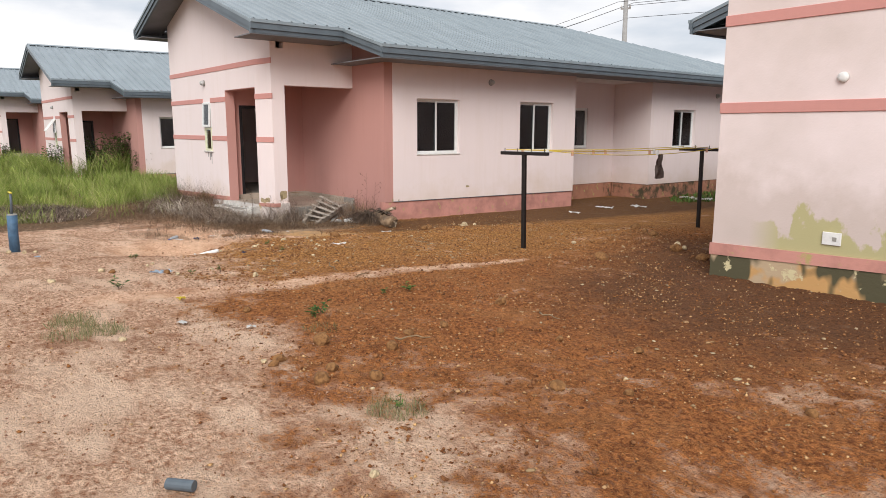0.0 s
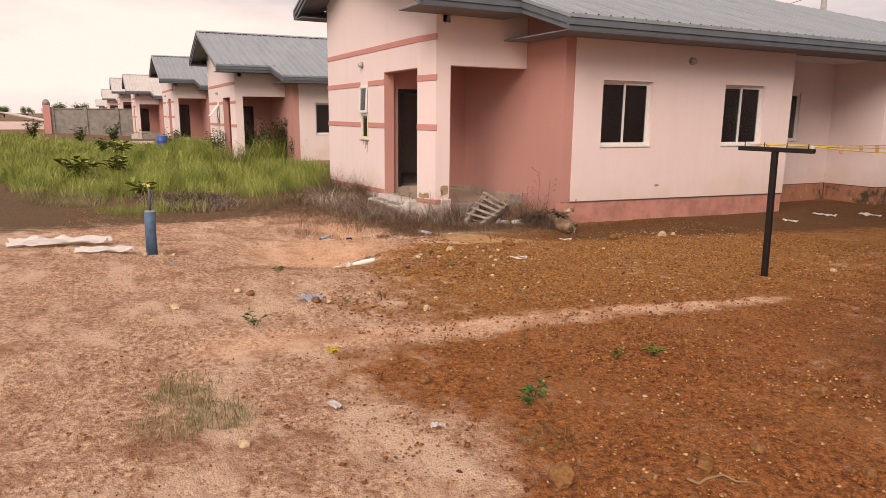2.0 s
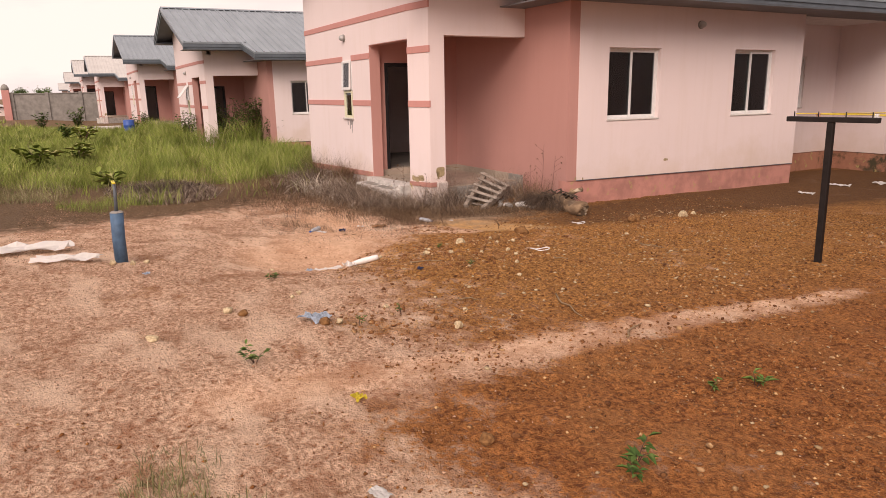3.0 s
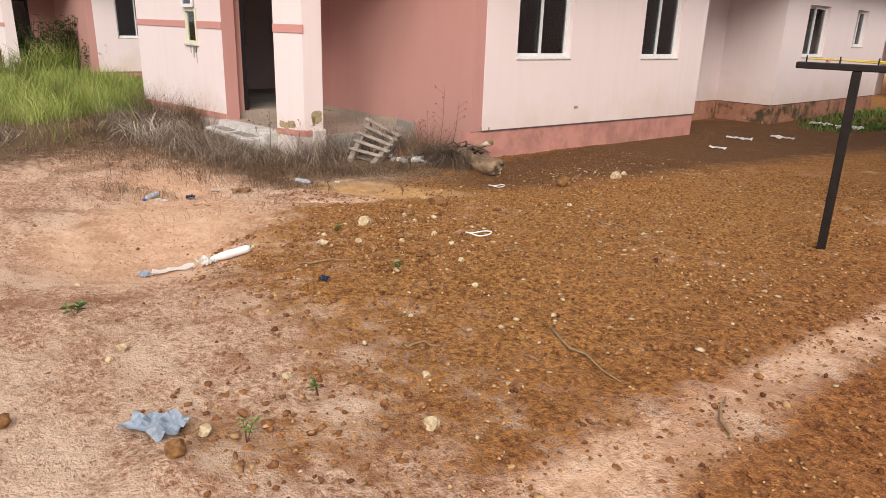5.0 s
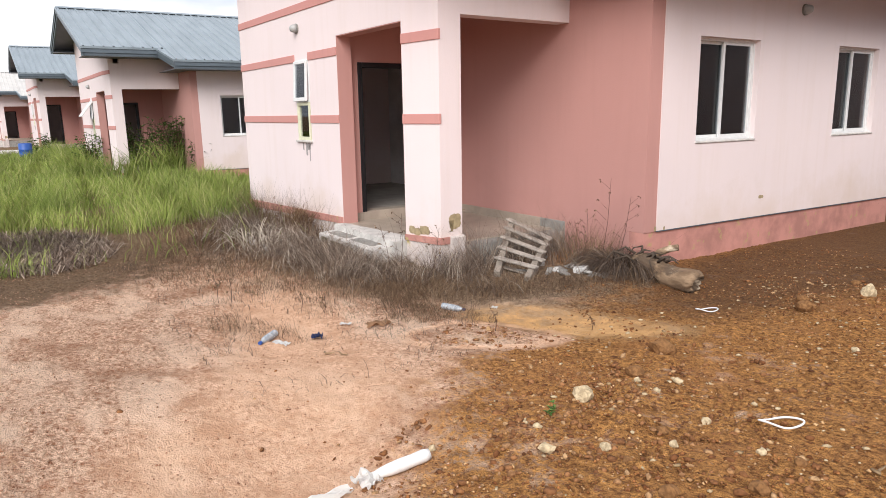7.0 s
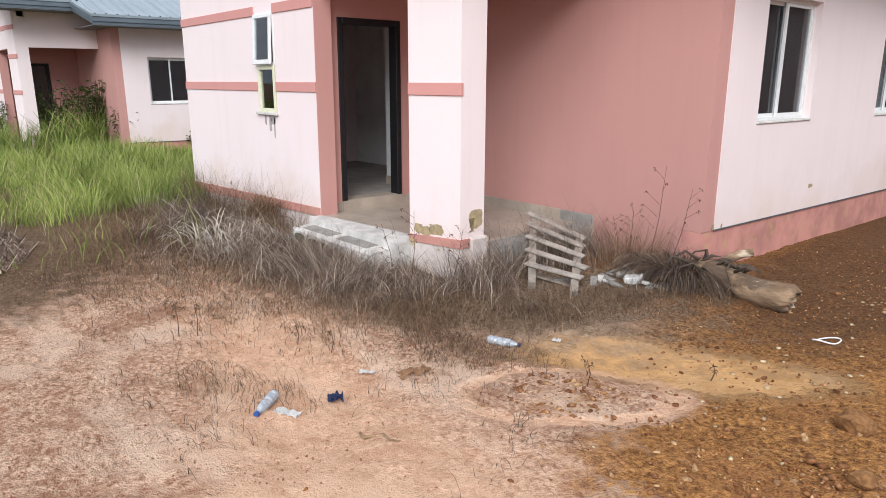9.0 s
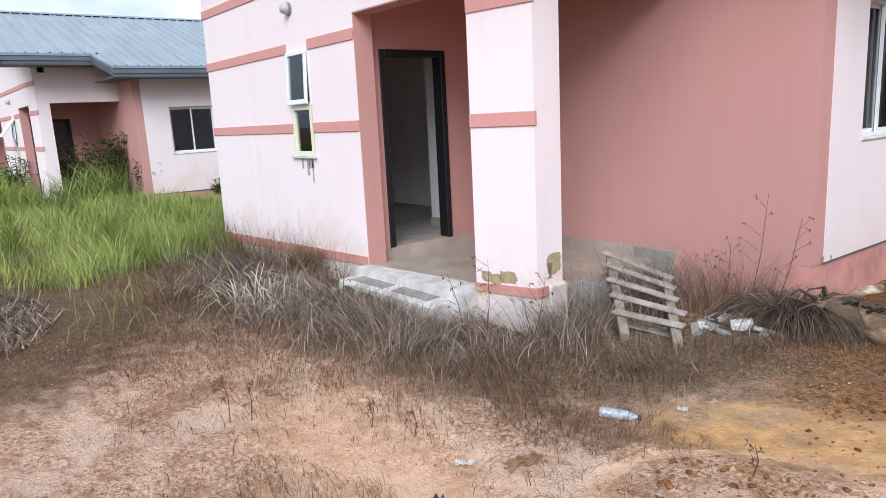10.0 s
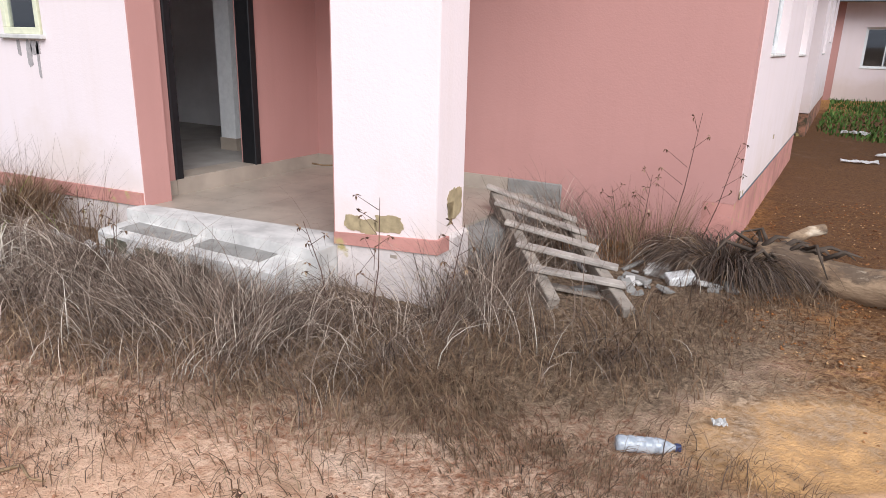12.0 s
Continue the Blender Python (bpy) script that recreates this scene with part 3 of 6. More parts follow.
    for a, b in (((-16.33, 7.26, -0.02), (-16.17, 7.33, 2.17)), ((-16.33, 8.10, -0.02), (-16.17, 8.17, 2.17)), ((-16.33, 7.33, 2.10), (-16.17, 8.10, 2.17))):
        add_box(bm, a, b, 0.006)
    part("door_frame", bm, M_BLACK, h, "black steel door frame standing open")
    box("threshold", (-16.42, 7.33, -0.3), (-16.18, 8.10, 0.0), M_TILE, h)
    # long side: near block, recess and far block, with windows and plinth
    tops = 3.3
    cell_wall("wall", 'y', SIDE - 0.22, SIDE, PORCH_BACK + 0.22, 15.2, BASE, tops, [(9.855, 11.10, 1.04, 2.29), (13.10, 14.32, 1.03, 2.30)], M_CREAM, h, "cream-pink painted side wall")
    cell_wall("wall", 'x', 14.98, 15.2, -13.95, SIDE - 0.22, BASE, tops, [], M_CREAM, h)
    cell_wall("wall", 'y', -13.95, -13.73, 15.2, 18.67, BASE, tops, [(16.35, 17.4, 1.06, 2.26)], M_CREAM, h)
    cell_wall("wall", 'x', 18.67, 18.89, -13.73, SIDE, BASE, tops, [], M_CREAM, h)
    cell_wall("wall", 'y', SIDE - 0.22, SIDE, 18.89, 25.4, BASE, tops, [(19.87, 21.09, 1.04, 2.24), (22.9, 23.7, 1.3, 2.24)], M_CREAM, h)
    cell_wall("wall", 'x', 25.18, 25.4, GABLE_L, SIDE - 0.22, BASE, tops, [], M_CREAM, h)
    cell_wall("wall", 'y', GABLE_L, GABLE_L + 0.22, FRONT + 0.22, 25.18, BASE - 0.08, roof_z(GABLE_L) - 0.12, [], M_CREAM, h)
    cell_wall("wing_wall", 'x', 12.9, 13.12, -23.35, GABLE_L, BASE - 0.08, 3.25, [], M_CREAM, h)
    cell_wall("wing_wall", 'y', -23.35, -23.13, 13.12, 25.4, BASE - 0.08, 3.25, [], M_CREAM, h)
    box("plinth", (-23.36, 12.89, FOOT), (GABLE_L, 25.4, BASE - 0.08), M_PLINTH_MOSS, h)
    box("edge_strip", (SIDE - 0.2, PORCH_BACK + 0.222, BASE - 0.012), (SIDE + 0.006, 15.2, BASE), M_FASCIA, h)
    for (a, b), m in ((((SIDE - 0.22, PORCH_BACK, FOOT), (SIDE - 0.015, 15.185, BASE - 0.012)), M_PLINTH),
                      (((-13.95, 15.2, FOOT), (-13.715, 18.66, BASE - 0.012)), M_PLINTH_MOSS),
                      (((-13.715, 18.685, FOOT), (SIDE - 0.015, 18.9, BASE - 0.012)), M_PLINTH_MOSS),
                      (((SIDE - 0.22, 18.9, FOOT), (SIDE - 0.015, 25.38, BASE - 0.012)), M_PLINTH_MOSS),
                      (((-13.9, 15.0, FOOT), (SIDE - 0.22, 15.185, BASE - 0.012)), M_PLINTH_MOSS),
                      (((GABLE_L - 0.01, FRONT + 0.2, FOOT), (GABLE_L + 0.2, 25.4, BASE - 0.08)), M_PLINTH_MOSS)):
        box("plinth", a, b, m, h, "salmon-pink plinth" if m is M_PLINTH else "mossy stained plinth")
    window(h, 'y', SIDE, 9.855, 11.10, 1.04, 2.29, 1, 0.075)
    window(h, 'y', SIDE, 13.10, 14.32, 1.03, 2.30, 1, 0.075)
    window(h, 'y', -13.73, 16.35, 17.4, 1.06, 2.26, 1)
    window(h, 'y', SIDE, 19.87, 21.09, 1.04, 2.24, 1, 0.075)
    window(h, 'y', SIDE, 22.9, 23.7, 1.3, 2.24, 1, 0.075)
    # small two-part window of the front: upper leaf tilted out over a yellowed lower leaf
    bm = bmesh.new()
    for a in ((-17.57, -17.05, 1.63, 1.67), (-17.57, -17.05, 2.23, 2.27), (-17.57, -17.53, 1.67, 2.23), (-17.09, -17.05, 1.67, 2.23)):
        add_box(bm, (a[0], FRONT - 0.005, a[2]), (a[1], FRONT + 0.07, a[3]), 0.003)
    small = part("small_window", bm, M_ALU, h, "narrow two-leaf window, white over yellowed frame")
    lean = Matrix.Translation((0, FRONT, 2.25)) @ Matrix.Rotation(radians(-3), 4, 'X') @ Matrix.Translation((0, -FRONT, -2.25))
    bm = bmesh.new()
    for a in ((-17.55, -17.07, 1.645, 1.70), (-17.55, -17.07, 2.205, 2.25), (-17.55, -17.505, 1.70, 2.205), (-17.115, -17.07, 1.70, 2.205)):
        add_box(bm, (a[0], FRONT - 0.035, a[2]), (a[1], FRONT - 0.008, a[3]), 0.003, lean)
    part("upper_leaf", bm, M_ALU, small)
    box("pane", (-17.51, FRONT - 0.024, 1.69), (-17.11, FRONT - 0.018, 2.21), M_GLASS_PALE, small, "reflecting glass", 0, lean).visible_shadow = False
    bm = bmesh.new()
    for a in ((-17.55, -17.07, 1.05, 1.10), (-17.55, -17.07, 1.58, 1.63), (-17.55, -17.50, 1.10, 1.58), (-17.12, -17.07, 1.10, 1.58)):
        add_box(bm, (a[0], FRONT - 0.012, a[2]), (a[1], FRONT + 0.05, a[3]), 0.003)
    part("lower_leaf", bm, M_ALU_YELLOW, small, "yellowed frame")
    box("pane", (-17.505, FRONT + 0.016, 1.10), (-17.115, FRONT + 0.022, 1.58), M_GLASS, small, "dark glass").visible_shadow = False
    box("sill", (-17.60, FRONT - 0.04, 1.015), (-17.02, FRONT + 0.1, 1.05), M_CONC, small, "", 0.006)
    wall_lamp(h, -17.42, FRONT, 2.74, 'y')
    wall_lamp(h, SIDE, 12.08, 2.73, 'x')
    wall_lamp(h, SIDE, 22.3, 2.73, 'x')
    # rooms: floor, ceiling and partitions, so that the openings look into dark rooms
    box("room_floor", (GABLE_L + 0.22, FRONT + 0.22, -0.12), (DOOR_X - 0.22, 25.18, -0.02), M_SCREED, h)
    box("room_floor", (DOOR_X - 0.22, PORCH_BACK + 0.22, -0.12), (SIDE - 0.22, 14.98, -0.02), M_SCREED, h)
    box("room_ceiling", (GABLE_L + 0.22, FRONT + 0.22, 3.02), (DOOR_X - 0.22, 25.18, 3.06), M_INSIDE, h)
    box("room_ceiling", (DOOR_X - 0.22, PORCH_BACK + 0.22, 3.02), (SIDE - 0.22, 25.18, 3.06), M_INSIDE, h)
    box("partition", (GABLE_L + 0.22, 9.9, -0.02), (SIDE - 3.0, 10.0, 3.02), M_INSIDE, h)
    box("partition", (-15.5, 10.0, -0.02), (-15.4, 25.1, 3.02), M_INSIDE, h)
    box("partition", (-15.4, 12.2, -0.02), (SIDE - 0.22, 12.3, 3.02), M_INSIDE, h)
    box("inner_jamb", (-17.15, 8.62, -0.02), (-16.95, 8.80, 3.02), M_ALU, h, "white inner wall end")
    box("inner_skirting", (-17.16, 8.61, -0.02), (-16.94, 8.81, 0.10), M_TILE, h)
    # roof sheeting
    bm = bmesh.new()
    rows = []
    for y, hh in rib_stations(RAKE, RAKE_MAIN):
        rows.append((y, RIDGE_X, RIDGE_Z + hh, EAVE_PORCH, roof_z(EAVE_PORCH) + hh))
    add_sheet(bm, rows)
    rows = []
    for y, hh in rib_stations(RAKE_MAIN, BACK + 0.35):
        xa = RIDGE_X + max(0.0, y - RIDGE_END) * (EAVE_MAIN - RIDGE_X) / (BACK + 0.35 - RIDGE_END)
        rows.append((y, xa, roof_z(xa) + hh, EAVE_MAIN, roof_z(EAVE_MAIN) + hh))
    add_sheet(bm, rows)
    bm.faces.new([bm.verts.new((x, y, roof_z(x) - 0.002)) for x, y in ((EAVE_PORCH, RAKE_TURN), (EAVE_MAIN, RAKE_MAIN), (EAVE_PORCH, RAKE_MAIN))])
    part("roof", bm, M_ROOF, h, "ribbed grey-blue metal roof sheeting")
    bm = bmesh.new()
    y_left = RIDGE_END + (RIDGE_X - EAVE_LEFT) * (BACK + 0.35 - RIDGE_END) / (EAVE_MAIN - RIDGE_X)
    rows = []
    for y, hh in rib_stations(12.3, BACK + 0.35):
        xa = EAVE_LEFT + 0.02 if y < y_left else RIDGE_X - (y - RIDGE_END) * (EAVE_MAIN - RIDGE_X) / (BACK + 0.35 - RIDGE_END)
        rows.append((y, xa, roof_z(xa) + hh, WING, roof_z(WING) + hh))
    add_sheet(bm, rows)
    rows = []
    for y, hh in rib_stations(RAKE, y_left):
        xa = RIDGE_X - max(0.0, y - RIDGE_END) * (EAVE_MAIN - RIDGE_X) / (BACK + 0.35 - RIDGE_END)
        rows.append((y, xa, roof_z(xa) + hh, EAVE_LEFT, roof_z(EAVE_LEFT) + hh))
    add_sheet(bm, rows)
    vs = [bm.verts.new(v) for v in ((RIDGE_X, RIDGE_END, RIDGE_Z), (WING, BACK + 0.35, roof_z(WING)), (EAVE_MAIN, BACK + 0.35, roof_z(EAVE_MAIN)))]
    bm.faces.new(vs)
    part("roof", bm, M_ROOF, h)
    prism("ridge_cap", [(RIDGE_X - 0.16, RIDGE_Z - 0.015), (RIDGE_X, RIDGE_Z + 0.055), (RIDGE_X + 0.16, RIDGE_Z - 0.015), (RIDGE_X, RIDGE_Z + 0.035)], 'x', RAKE - 0.01, RIDGE_END + 0.1, M_ROOF, h)
    # stepped fascia boards: straight runs given by their two upper ends
    def fascia(p, q, side):
        p, q, side = Vector(p), Vector(q), Vector(side)
        for name, out, top, low, m in (("fascia_lip", 0.05, 0.005, -0.055, M_FASCIA_LIP), ("fascia", 0.03, -0.055, -0.17, M_FASCIA), ("fascia", 0.0, -0.17, -0.265, M_FASCIA)):
            c = [p + side * out, q + side * out, q - side * 0.05, p - side * 0.05]
            verts = [v + Vector((0, 0, top)) for v in c] + [v + Vector((0, 0, low)) for v in c]
            mesh_ob(name, verts, [[0, 1, 2, 3], [4, 5, 6, 7], [0, 1, 5, 4], [1, 2, 6, 5], [2, 3, 7, 6], [3, 0, 4, 7]], m, h)
    zp, zm, zl = roof_z(EAVE_PORCH), roof_z(EAVE_MAIN), roof_z(EAVE_LEFT)
    apex = (RIDGE_X, RAKE, RIDGE_Z)
    fascia(apex, (EAVE_PORCH, RAKE, zp), (0, -1, 0))
    fascia(apex, (EAVE_LEFT, RAKE, zl), (0, -1, 0))
    fascia((EAVE_PORCH, RAKE - 0.05, zp), (EAVE_PORCH, RAKE_TURN, zp), (1, 0, 0))
    fascia((EAVE_PORCH - 0.05, RAKE_TURN - 0.01, zp + 0.015), (EAVE_MAIN, RAKE_MAIN, zm), (0.16, -0.985, 0))
    fascia((EAVE_MAIN, RAKE_MAIN - 0.05, zm), (EAVE_MAIN, BACK + 0.35, zm), (1, 0, 0))
    fascia((EAVE_LEFT, RAKE - 0.05, zl), (EAVE_LEFT, 12.3, zl), (-1, 0, 0))
    fascia((EAVE_LEFT + 0.1, 12.3, zl + 0.03), (WING, 12.3, roof_z(WING)), (0, -1, 0))
    fascia((WING, 12.25, roof_z(WING)), (WING, BACK + 0.35, roof_z(WING)), (-1, 0, 0))
    # soffits
    box("soffit", (PORCH_R, RAKE, zp - 0.255), (EAVE_PORCH, RAKE_MAIN, zp - 0.235), M_SOFFIT, h, "grey boxed soffit")
    box("soffit", (-14.5, RAKE_MAIN, zm - 0.255), (EAVE_MAIN, BACK + 0.3, zm - 0.235), M_SOFFIT, h)
    box("soffit", (EAVE_LEFT, RAKE, zl - 0.255), (GABLE_L, 12.3, zl - 0.235), M_SOFFIT, h)
    box("soffit", (WING, 12.3, zm - 0.255), (GABLE_L, BACK + 0.3, zm - 0.235), M_SOFFIT, h)
    for a, b in ((EAVE_LEFT, RIDGE_X), (RIDGE_X, EAVE_PORCH)):
        za, zb = roof_z(a) - 0.12, roof_z(b) - 0.12
        verts = [(a, RAKE, za), (b, RAKE, zb), (b, FRONT, zb), (a, FRONT, za)]
        verts += [(x, y, z - 0.02) for x, y, z in verts]
        mesh_ob("soffit", verts, [[0, 1, 2, 3], [4, 5, 6, 7], [0, 1, 5, 4], [1, 2, 6, 5], [2, 3, 7, 6], [3, 0, 4, 7]], M_SOFFIT, h)
    # the pillar's outer corner stands back a little, and the side plinth falls away from the street
    for o in h.children:
        kind = o.name.split(".")[0]
        for v in o.data.vertices:
            x, y, z = v.co
            if x > -14.31 and y < FRONT + 0.19 and kind in ("wall", "gable", "band", "plinth_band", "plinth", "flaked_patch"):
                v.co.y = y + 0.085 * (x + 14.31) / 0.66
            if x > SIDE - 0.23 and PORCH_BACK - 0.01 < y < 15.25 and BASE - 0.02 < z < BASE + 0.005 and kind in ("wall", "plinth", "edge_strip"):
                v.co.z = z + 0.07 * (15.2 - y) / 6.2
    base = Matrix.Translation((-14.3, FRONT, -0.45))
    h.matrix_basis = base @ pose(0, 0, 0, -0.35)
    for o in h.children:
        o.matrix_parent_inverse = base.inverted()
    return tagged(h, "cream-pink bungalow with salmon bands and a grey-blue metal roof", "house", "row of bungalows")


M_FLAKE = simple("bare_ochre_render", (0.42, 0.33, 0.19), 0.95, 0, 0.4, 18, 0.4)
M_MOSS = simple("dark_moss", (0.13, 0.125, 0.085), 0.95, 0, 0.45, 16, 0.4)
M_STREAK = simple("grey_dirt_streak", (0.42, 0.38, 0.37), 0.95, 0, 0.35, 30, 0.1)
M_ROOF_PALE = simple("faded_pale_roof_sheet", (0.60, 0.575, 0.54), 0.5, 0.2, 0.15, 1.0, 0.05)
house = build_house()
for dx, dy, dz in ((-16.7, -0.75, -0.24), (-35.0, -1.33, 0.02), (-58.0, -2.4, -0.11), (-76.0, -3.17, 0.34), (-122.0, -3.77, 0.4), (-200.0, -4.8, -0.1)):
    far = copy_thing(house, pose(-14.3 + dx, FRONT + dy, -0.45 + dz))
    if dx == -16.7:
        sash = box("open_sash", (-0.30, -0.02, -0.62), (0.30, 0.02, 0.0), M_WHITE, far, "white awning sash propped open", 0.008)
        sash.matrix_basis = far.matrix_basis.inverted() @ pose(-17.28 + dx, FRONT + dy - 0.03, 2.22 + dz, -38, 0, 0)
    if dx < -50:
        far["label"] = "cream-pink bungalow with a pale faded metal roof"
        for o in far.children:
            if o.name.split(".")[0] in ("roof", "ridge_cap"):
                o.material_slots[0].link = 'OBJECT'
                o.material_slots[0].material = M_ROOF_PALE
copy_thing(house, pose(-14.55, 31.88, -1.03, 0, 0, -90))


def algae_material():
    """Paint with damp grey shadows and a green bloom low on the wall."""
    k = Mat("damp_cream_paint_with_algae", 0.88)
    c = k.mix(k.span(k.noise(0.9, 5), 0.35, 0.7), (0.76, 0.655, 0.645), (0.62, 0.53, 0.50))
    z = k.math('ADD', k.axis(2), k.span(k.noise(1.6, 5, 0.6), 0.3, 0.7, -0.35, 0.35))
    c = k.mix(k.span(z, 0.75, 1.25, 0.55, 0.0), c, (0.47, 0.38, 0.33))
    z2 = k.math('ADD', k.axis(2), k.span(k.noise(2.4, 6, 0.55, (1, 1, 0.7)), 0.35, 0.65, -0.34, 0.34))
    bloom = k.math('MULTIPLY', k.span(z2, 0.62, 0.70, 1.0, 0.0), k.span(k.axis(0), -3.45, -3.1))
    c = k.mix(k.math('MULTIPLY', bloom, 0.8), c, (0.40, 0.37, 0.15))
    k.color(c)
    return k.bump(k.noise(50, 4), 0.25, 0.006).m


def mossy_foot_material():
    """Plinth with dark moss, ochre render and flaked white."""
    k = Mat("mossy_flaked_plinth", 0.92)
    c = k.mix(k.span(k.noise(2.1, 4, 0.5), 0.44, 0.50), (0.52, 0.30, 0.12), (0.46, 0.34, 0.22))
    c = k.mix(k.span(k.noise(1.7, 3, 0.5, (1.2, 1.2, 0.6)), 0.49, 0.53), c, (0.085, 0.075, 0.042))
    c = k.mix(k.span(k.noise(4.2, 5, 0.6), 0.60, 0.63), c, (0.58, 0.50, 0.30))
    k.color(c)
    return k.bump(k.noise(24, 5), 0.5, 0.012).m


near_house = copy_thing(house, pose(-14.3 + 16.25, FRONT + 1.01, -0.45 + 0.47))
M_ALGAE, M_FOOT = algae_material(), mossy_foot_material()
for o in near_house.children:
    kind = o.name.split(".")[0]
    swap = {"plinth": M_FOOT, "wall": M_ALGAE, "gable": M_ALGAE}.get(kind)
    if swap:
        o.material_slots[0].link = 'OBJECT'
        o.material_slots[0].material = swap
near_house["label"] = "cream-pink bungalow with algae on its wall and a mossy plinth"

# ---- plants ----
def rand_mesh(name, verts, faces, material, smooth=False):
    me = bpy.data.meshes.new(name)
    verts, faces = np.asarray(verts, np.float32), np.asarray(faces, np.int32)
    k = faces.shape[1]
    me.vertices.add(len(verts))
    me.vertices.foreach_set("co", verts.ravel())
    me.loops.add(faces.size)
    me.loops.foreach_set("vertex_index", faces.ravel())
    me.polygons.add(len(faces))
    me.polygons.foreach_set("loop_start", np.arange(0, faces.size, k))
    me.update()
    me.validate()
    if smooth:
        me.shade_smooth()
    me.materials.append(material)
    return me


def leaf_material(name, a, b, tip=None, rough=0.75):
    k = Mat(name, rough, 0, 0.2)
    r = k.island()
    c = k.mix(r, a, b)
    if tip:
        c = k.mix(k.span(k.math('FRACT', k.math('MULTIPLY', r, 7.31), 0.0), 0.72, 0.9), c, tip)
    c = k.mix(k.span(k.noise(0.55, 5), 0.40, 0.62, 0, 0.6), c, tuple(v * 0.55 for v in a))
    k.color(c)
    return k.m


M_DRY = leaf_material("dead_grass_straw", (0.060, 0.041, 0.031), (0.26, 0.185, 0.138), (0.58, 0.47, 0.37), 0.85)
M_BROWN = leaf_material("brown_dead_grass", (0.085, 0.048, 0.028), (0.24, 0.145, 0.082), (0.40, 0.28, 0.17), 0.85)
# straw kept very dark, so its colour carries the shade deep in the grass
M_UNDER = leaf_material("shade_dark_straw", (0.048, 0.033, 0.026), (0.125, 0.085, 0.064), (0.21, 0.155, 0.12), 0.9)
M_PALE = leaf_material("bleached_straw", (0.42, 0.35, 0.27), (0.68, 0.61, 0.51), None, 0.8)
M_GREEN = leaf_material("lush_green_grass", (0.145, 0.205, 0.040), (0.33, 0.39, 0.085), (0.44, 0.41, 0.17))
M_FADE = leaf_material("half_dried_grass", (0.12, 0.13, 0.045), (0.30, 0.26, 0.13), (0.38, 0.32, 0.20))
M_LEAF = leaf_material("dark_green_leaf", (0.055, 0.115, 0.026), (0.14, 0.235, 0.05), (0.20, 0.27, 0.07))
M_REDSTEM = simple("brown_weed_stem", (0.10, 0.055, 0.04), 0.85, 0, 0.3, 20, 0.1)


def blades(px, py, pz, h, lean, width, rng):
    """Bent, tapered blades rooted at the points; returns vertices and triangles."""
    n = len(px)
    az, turn = rng.uniform(0, 2 * np.pi, n), rng.uniform(0, 2 * np.pi, n)
    d = np.stack([np.cos(az), np.sin(az)], -1)
    s = np.stack([np.cos(turn), np.sin(turn)], -1) * width[:, None] / 2
    sl = np.sin(lean)
    cl = np.cos(lean)
    root = np.stack([px, py, pz - 0.01], -1)
    mid = root + np.concatenate([d * (0.35 * h * sl)[:, None], (0.6 * h * np.sqrt(cl * 0.75 + 0.25))[:, None]], 1)
    tip = root + np.concatenate([d * (h * sl)[:, None], np.maximum(h * cl, 0.02)[:, None]], 1)
    s3 = np.concatenate([s, np.zeros((n, 1))], 1)
    v = np.stack([root - s3, root + s3, mid - 0.75 * s3, mid + 0.75 * s3, tip], 1).reshape(-1, 3)
    b = np.arange(n)[:, None] * 5
    f = np.concatenate([b + [0, 1, 3], b + [0, 3, 2], b + [2, 3, 4]], 0)
    return v, f


def strands(px, py, pz, h, lean, width, rng, seg=5):
    """Long arching stems that rise, bend over and droop."""
    n = len(px)
    az, turn = rng.uniform(0, 2 * np.pi, n), rng.uniform(0, 2 * np.pi, n)
    az = 2.6 * np.sin(2.1 * px + 1.3 * py) + 2.2 * np.sin(3.4 * py - 1.7 * px + 0.7) + rng.normal(0, 0.85, n)
    kink = rng.normal(0, 0.5, n)
    s3 = np.stack([np.cos(turn), np.sin(turn), np.zeros(n)], -1) * width[:, None] / 2
    p = np.stack([px, py, pz - 0.01], -1)
    ang = rng.uniform(0.0, 0.5, n)
    rows = []
    for k in range(seg + 1):
        rows.append(np.stack([p - s3 * (1 - 0.8 * k / seg), p + s3 * (1 - 0.8 * k / seg)], 1))
        st = (h / seg)[:, None]
        p = p + st * np.stack([np.cos(az) * np.sin(ang), np.sin(az) * np.sin(ang), np.cos(ang)], -1)
        p[:, 2] = np.maximum(p[:, 2], pz + 0.006)
        ang = np.minimum(ang + lean * 2 / seg, 2.3)
        az = az + kink / seg
    v = np.stack(rows, 1).reshape(-1, 3)
    b = np.arange(n)[:, None] * (2 * (seg + 1))
    f = np.concatenate([np.concatenate([b + [2 * k, 2 * k + 1, 2 * k + 3], b + [2 * k, 2 * k + 3, 2 * k + 2]], 0) for k in range(seg)], 0)
    return v, f


def field(name, label, material, rng, px, py, h, lean, width, category="grass", make=None):
    ok = ~inside_house(px, py)
    px, py, h, lean, width = px[ok], py[ok], h[ok], lean[ok], width[ok]
    v, f = (make or blades)(px, py, land(px, py) + bumps(px, py), h, lean, width, rng)
    return tagged(new(name, rand_mesh(name, v, f, material)), label, category, kind="stuff")


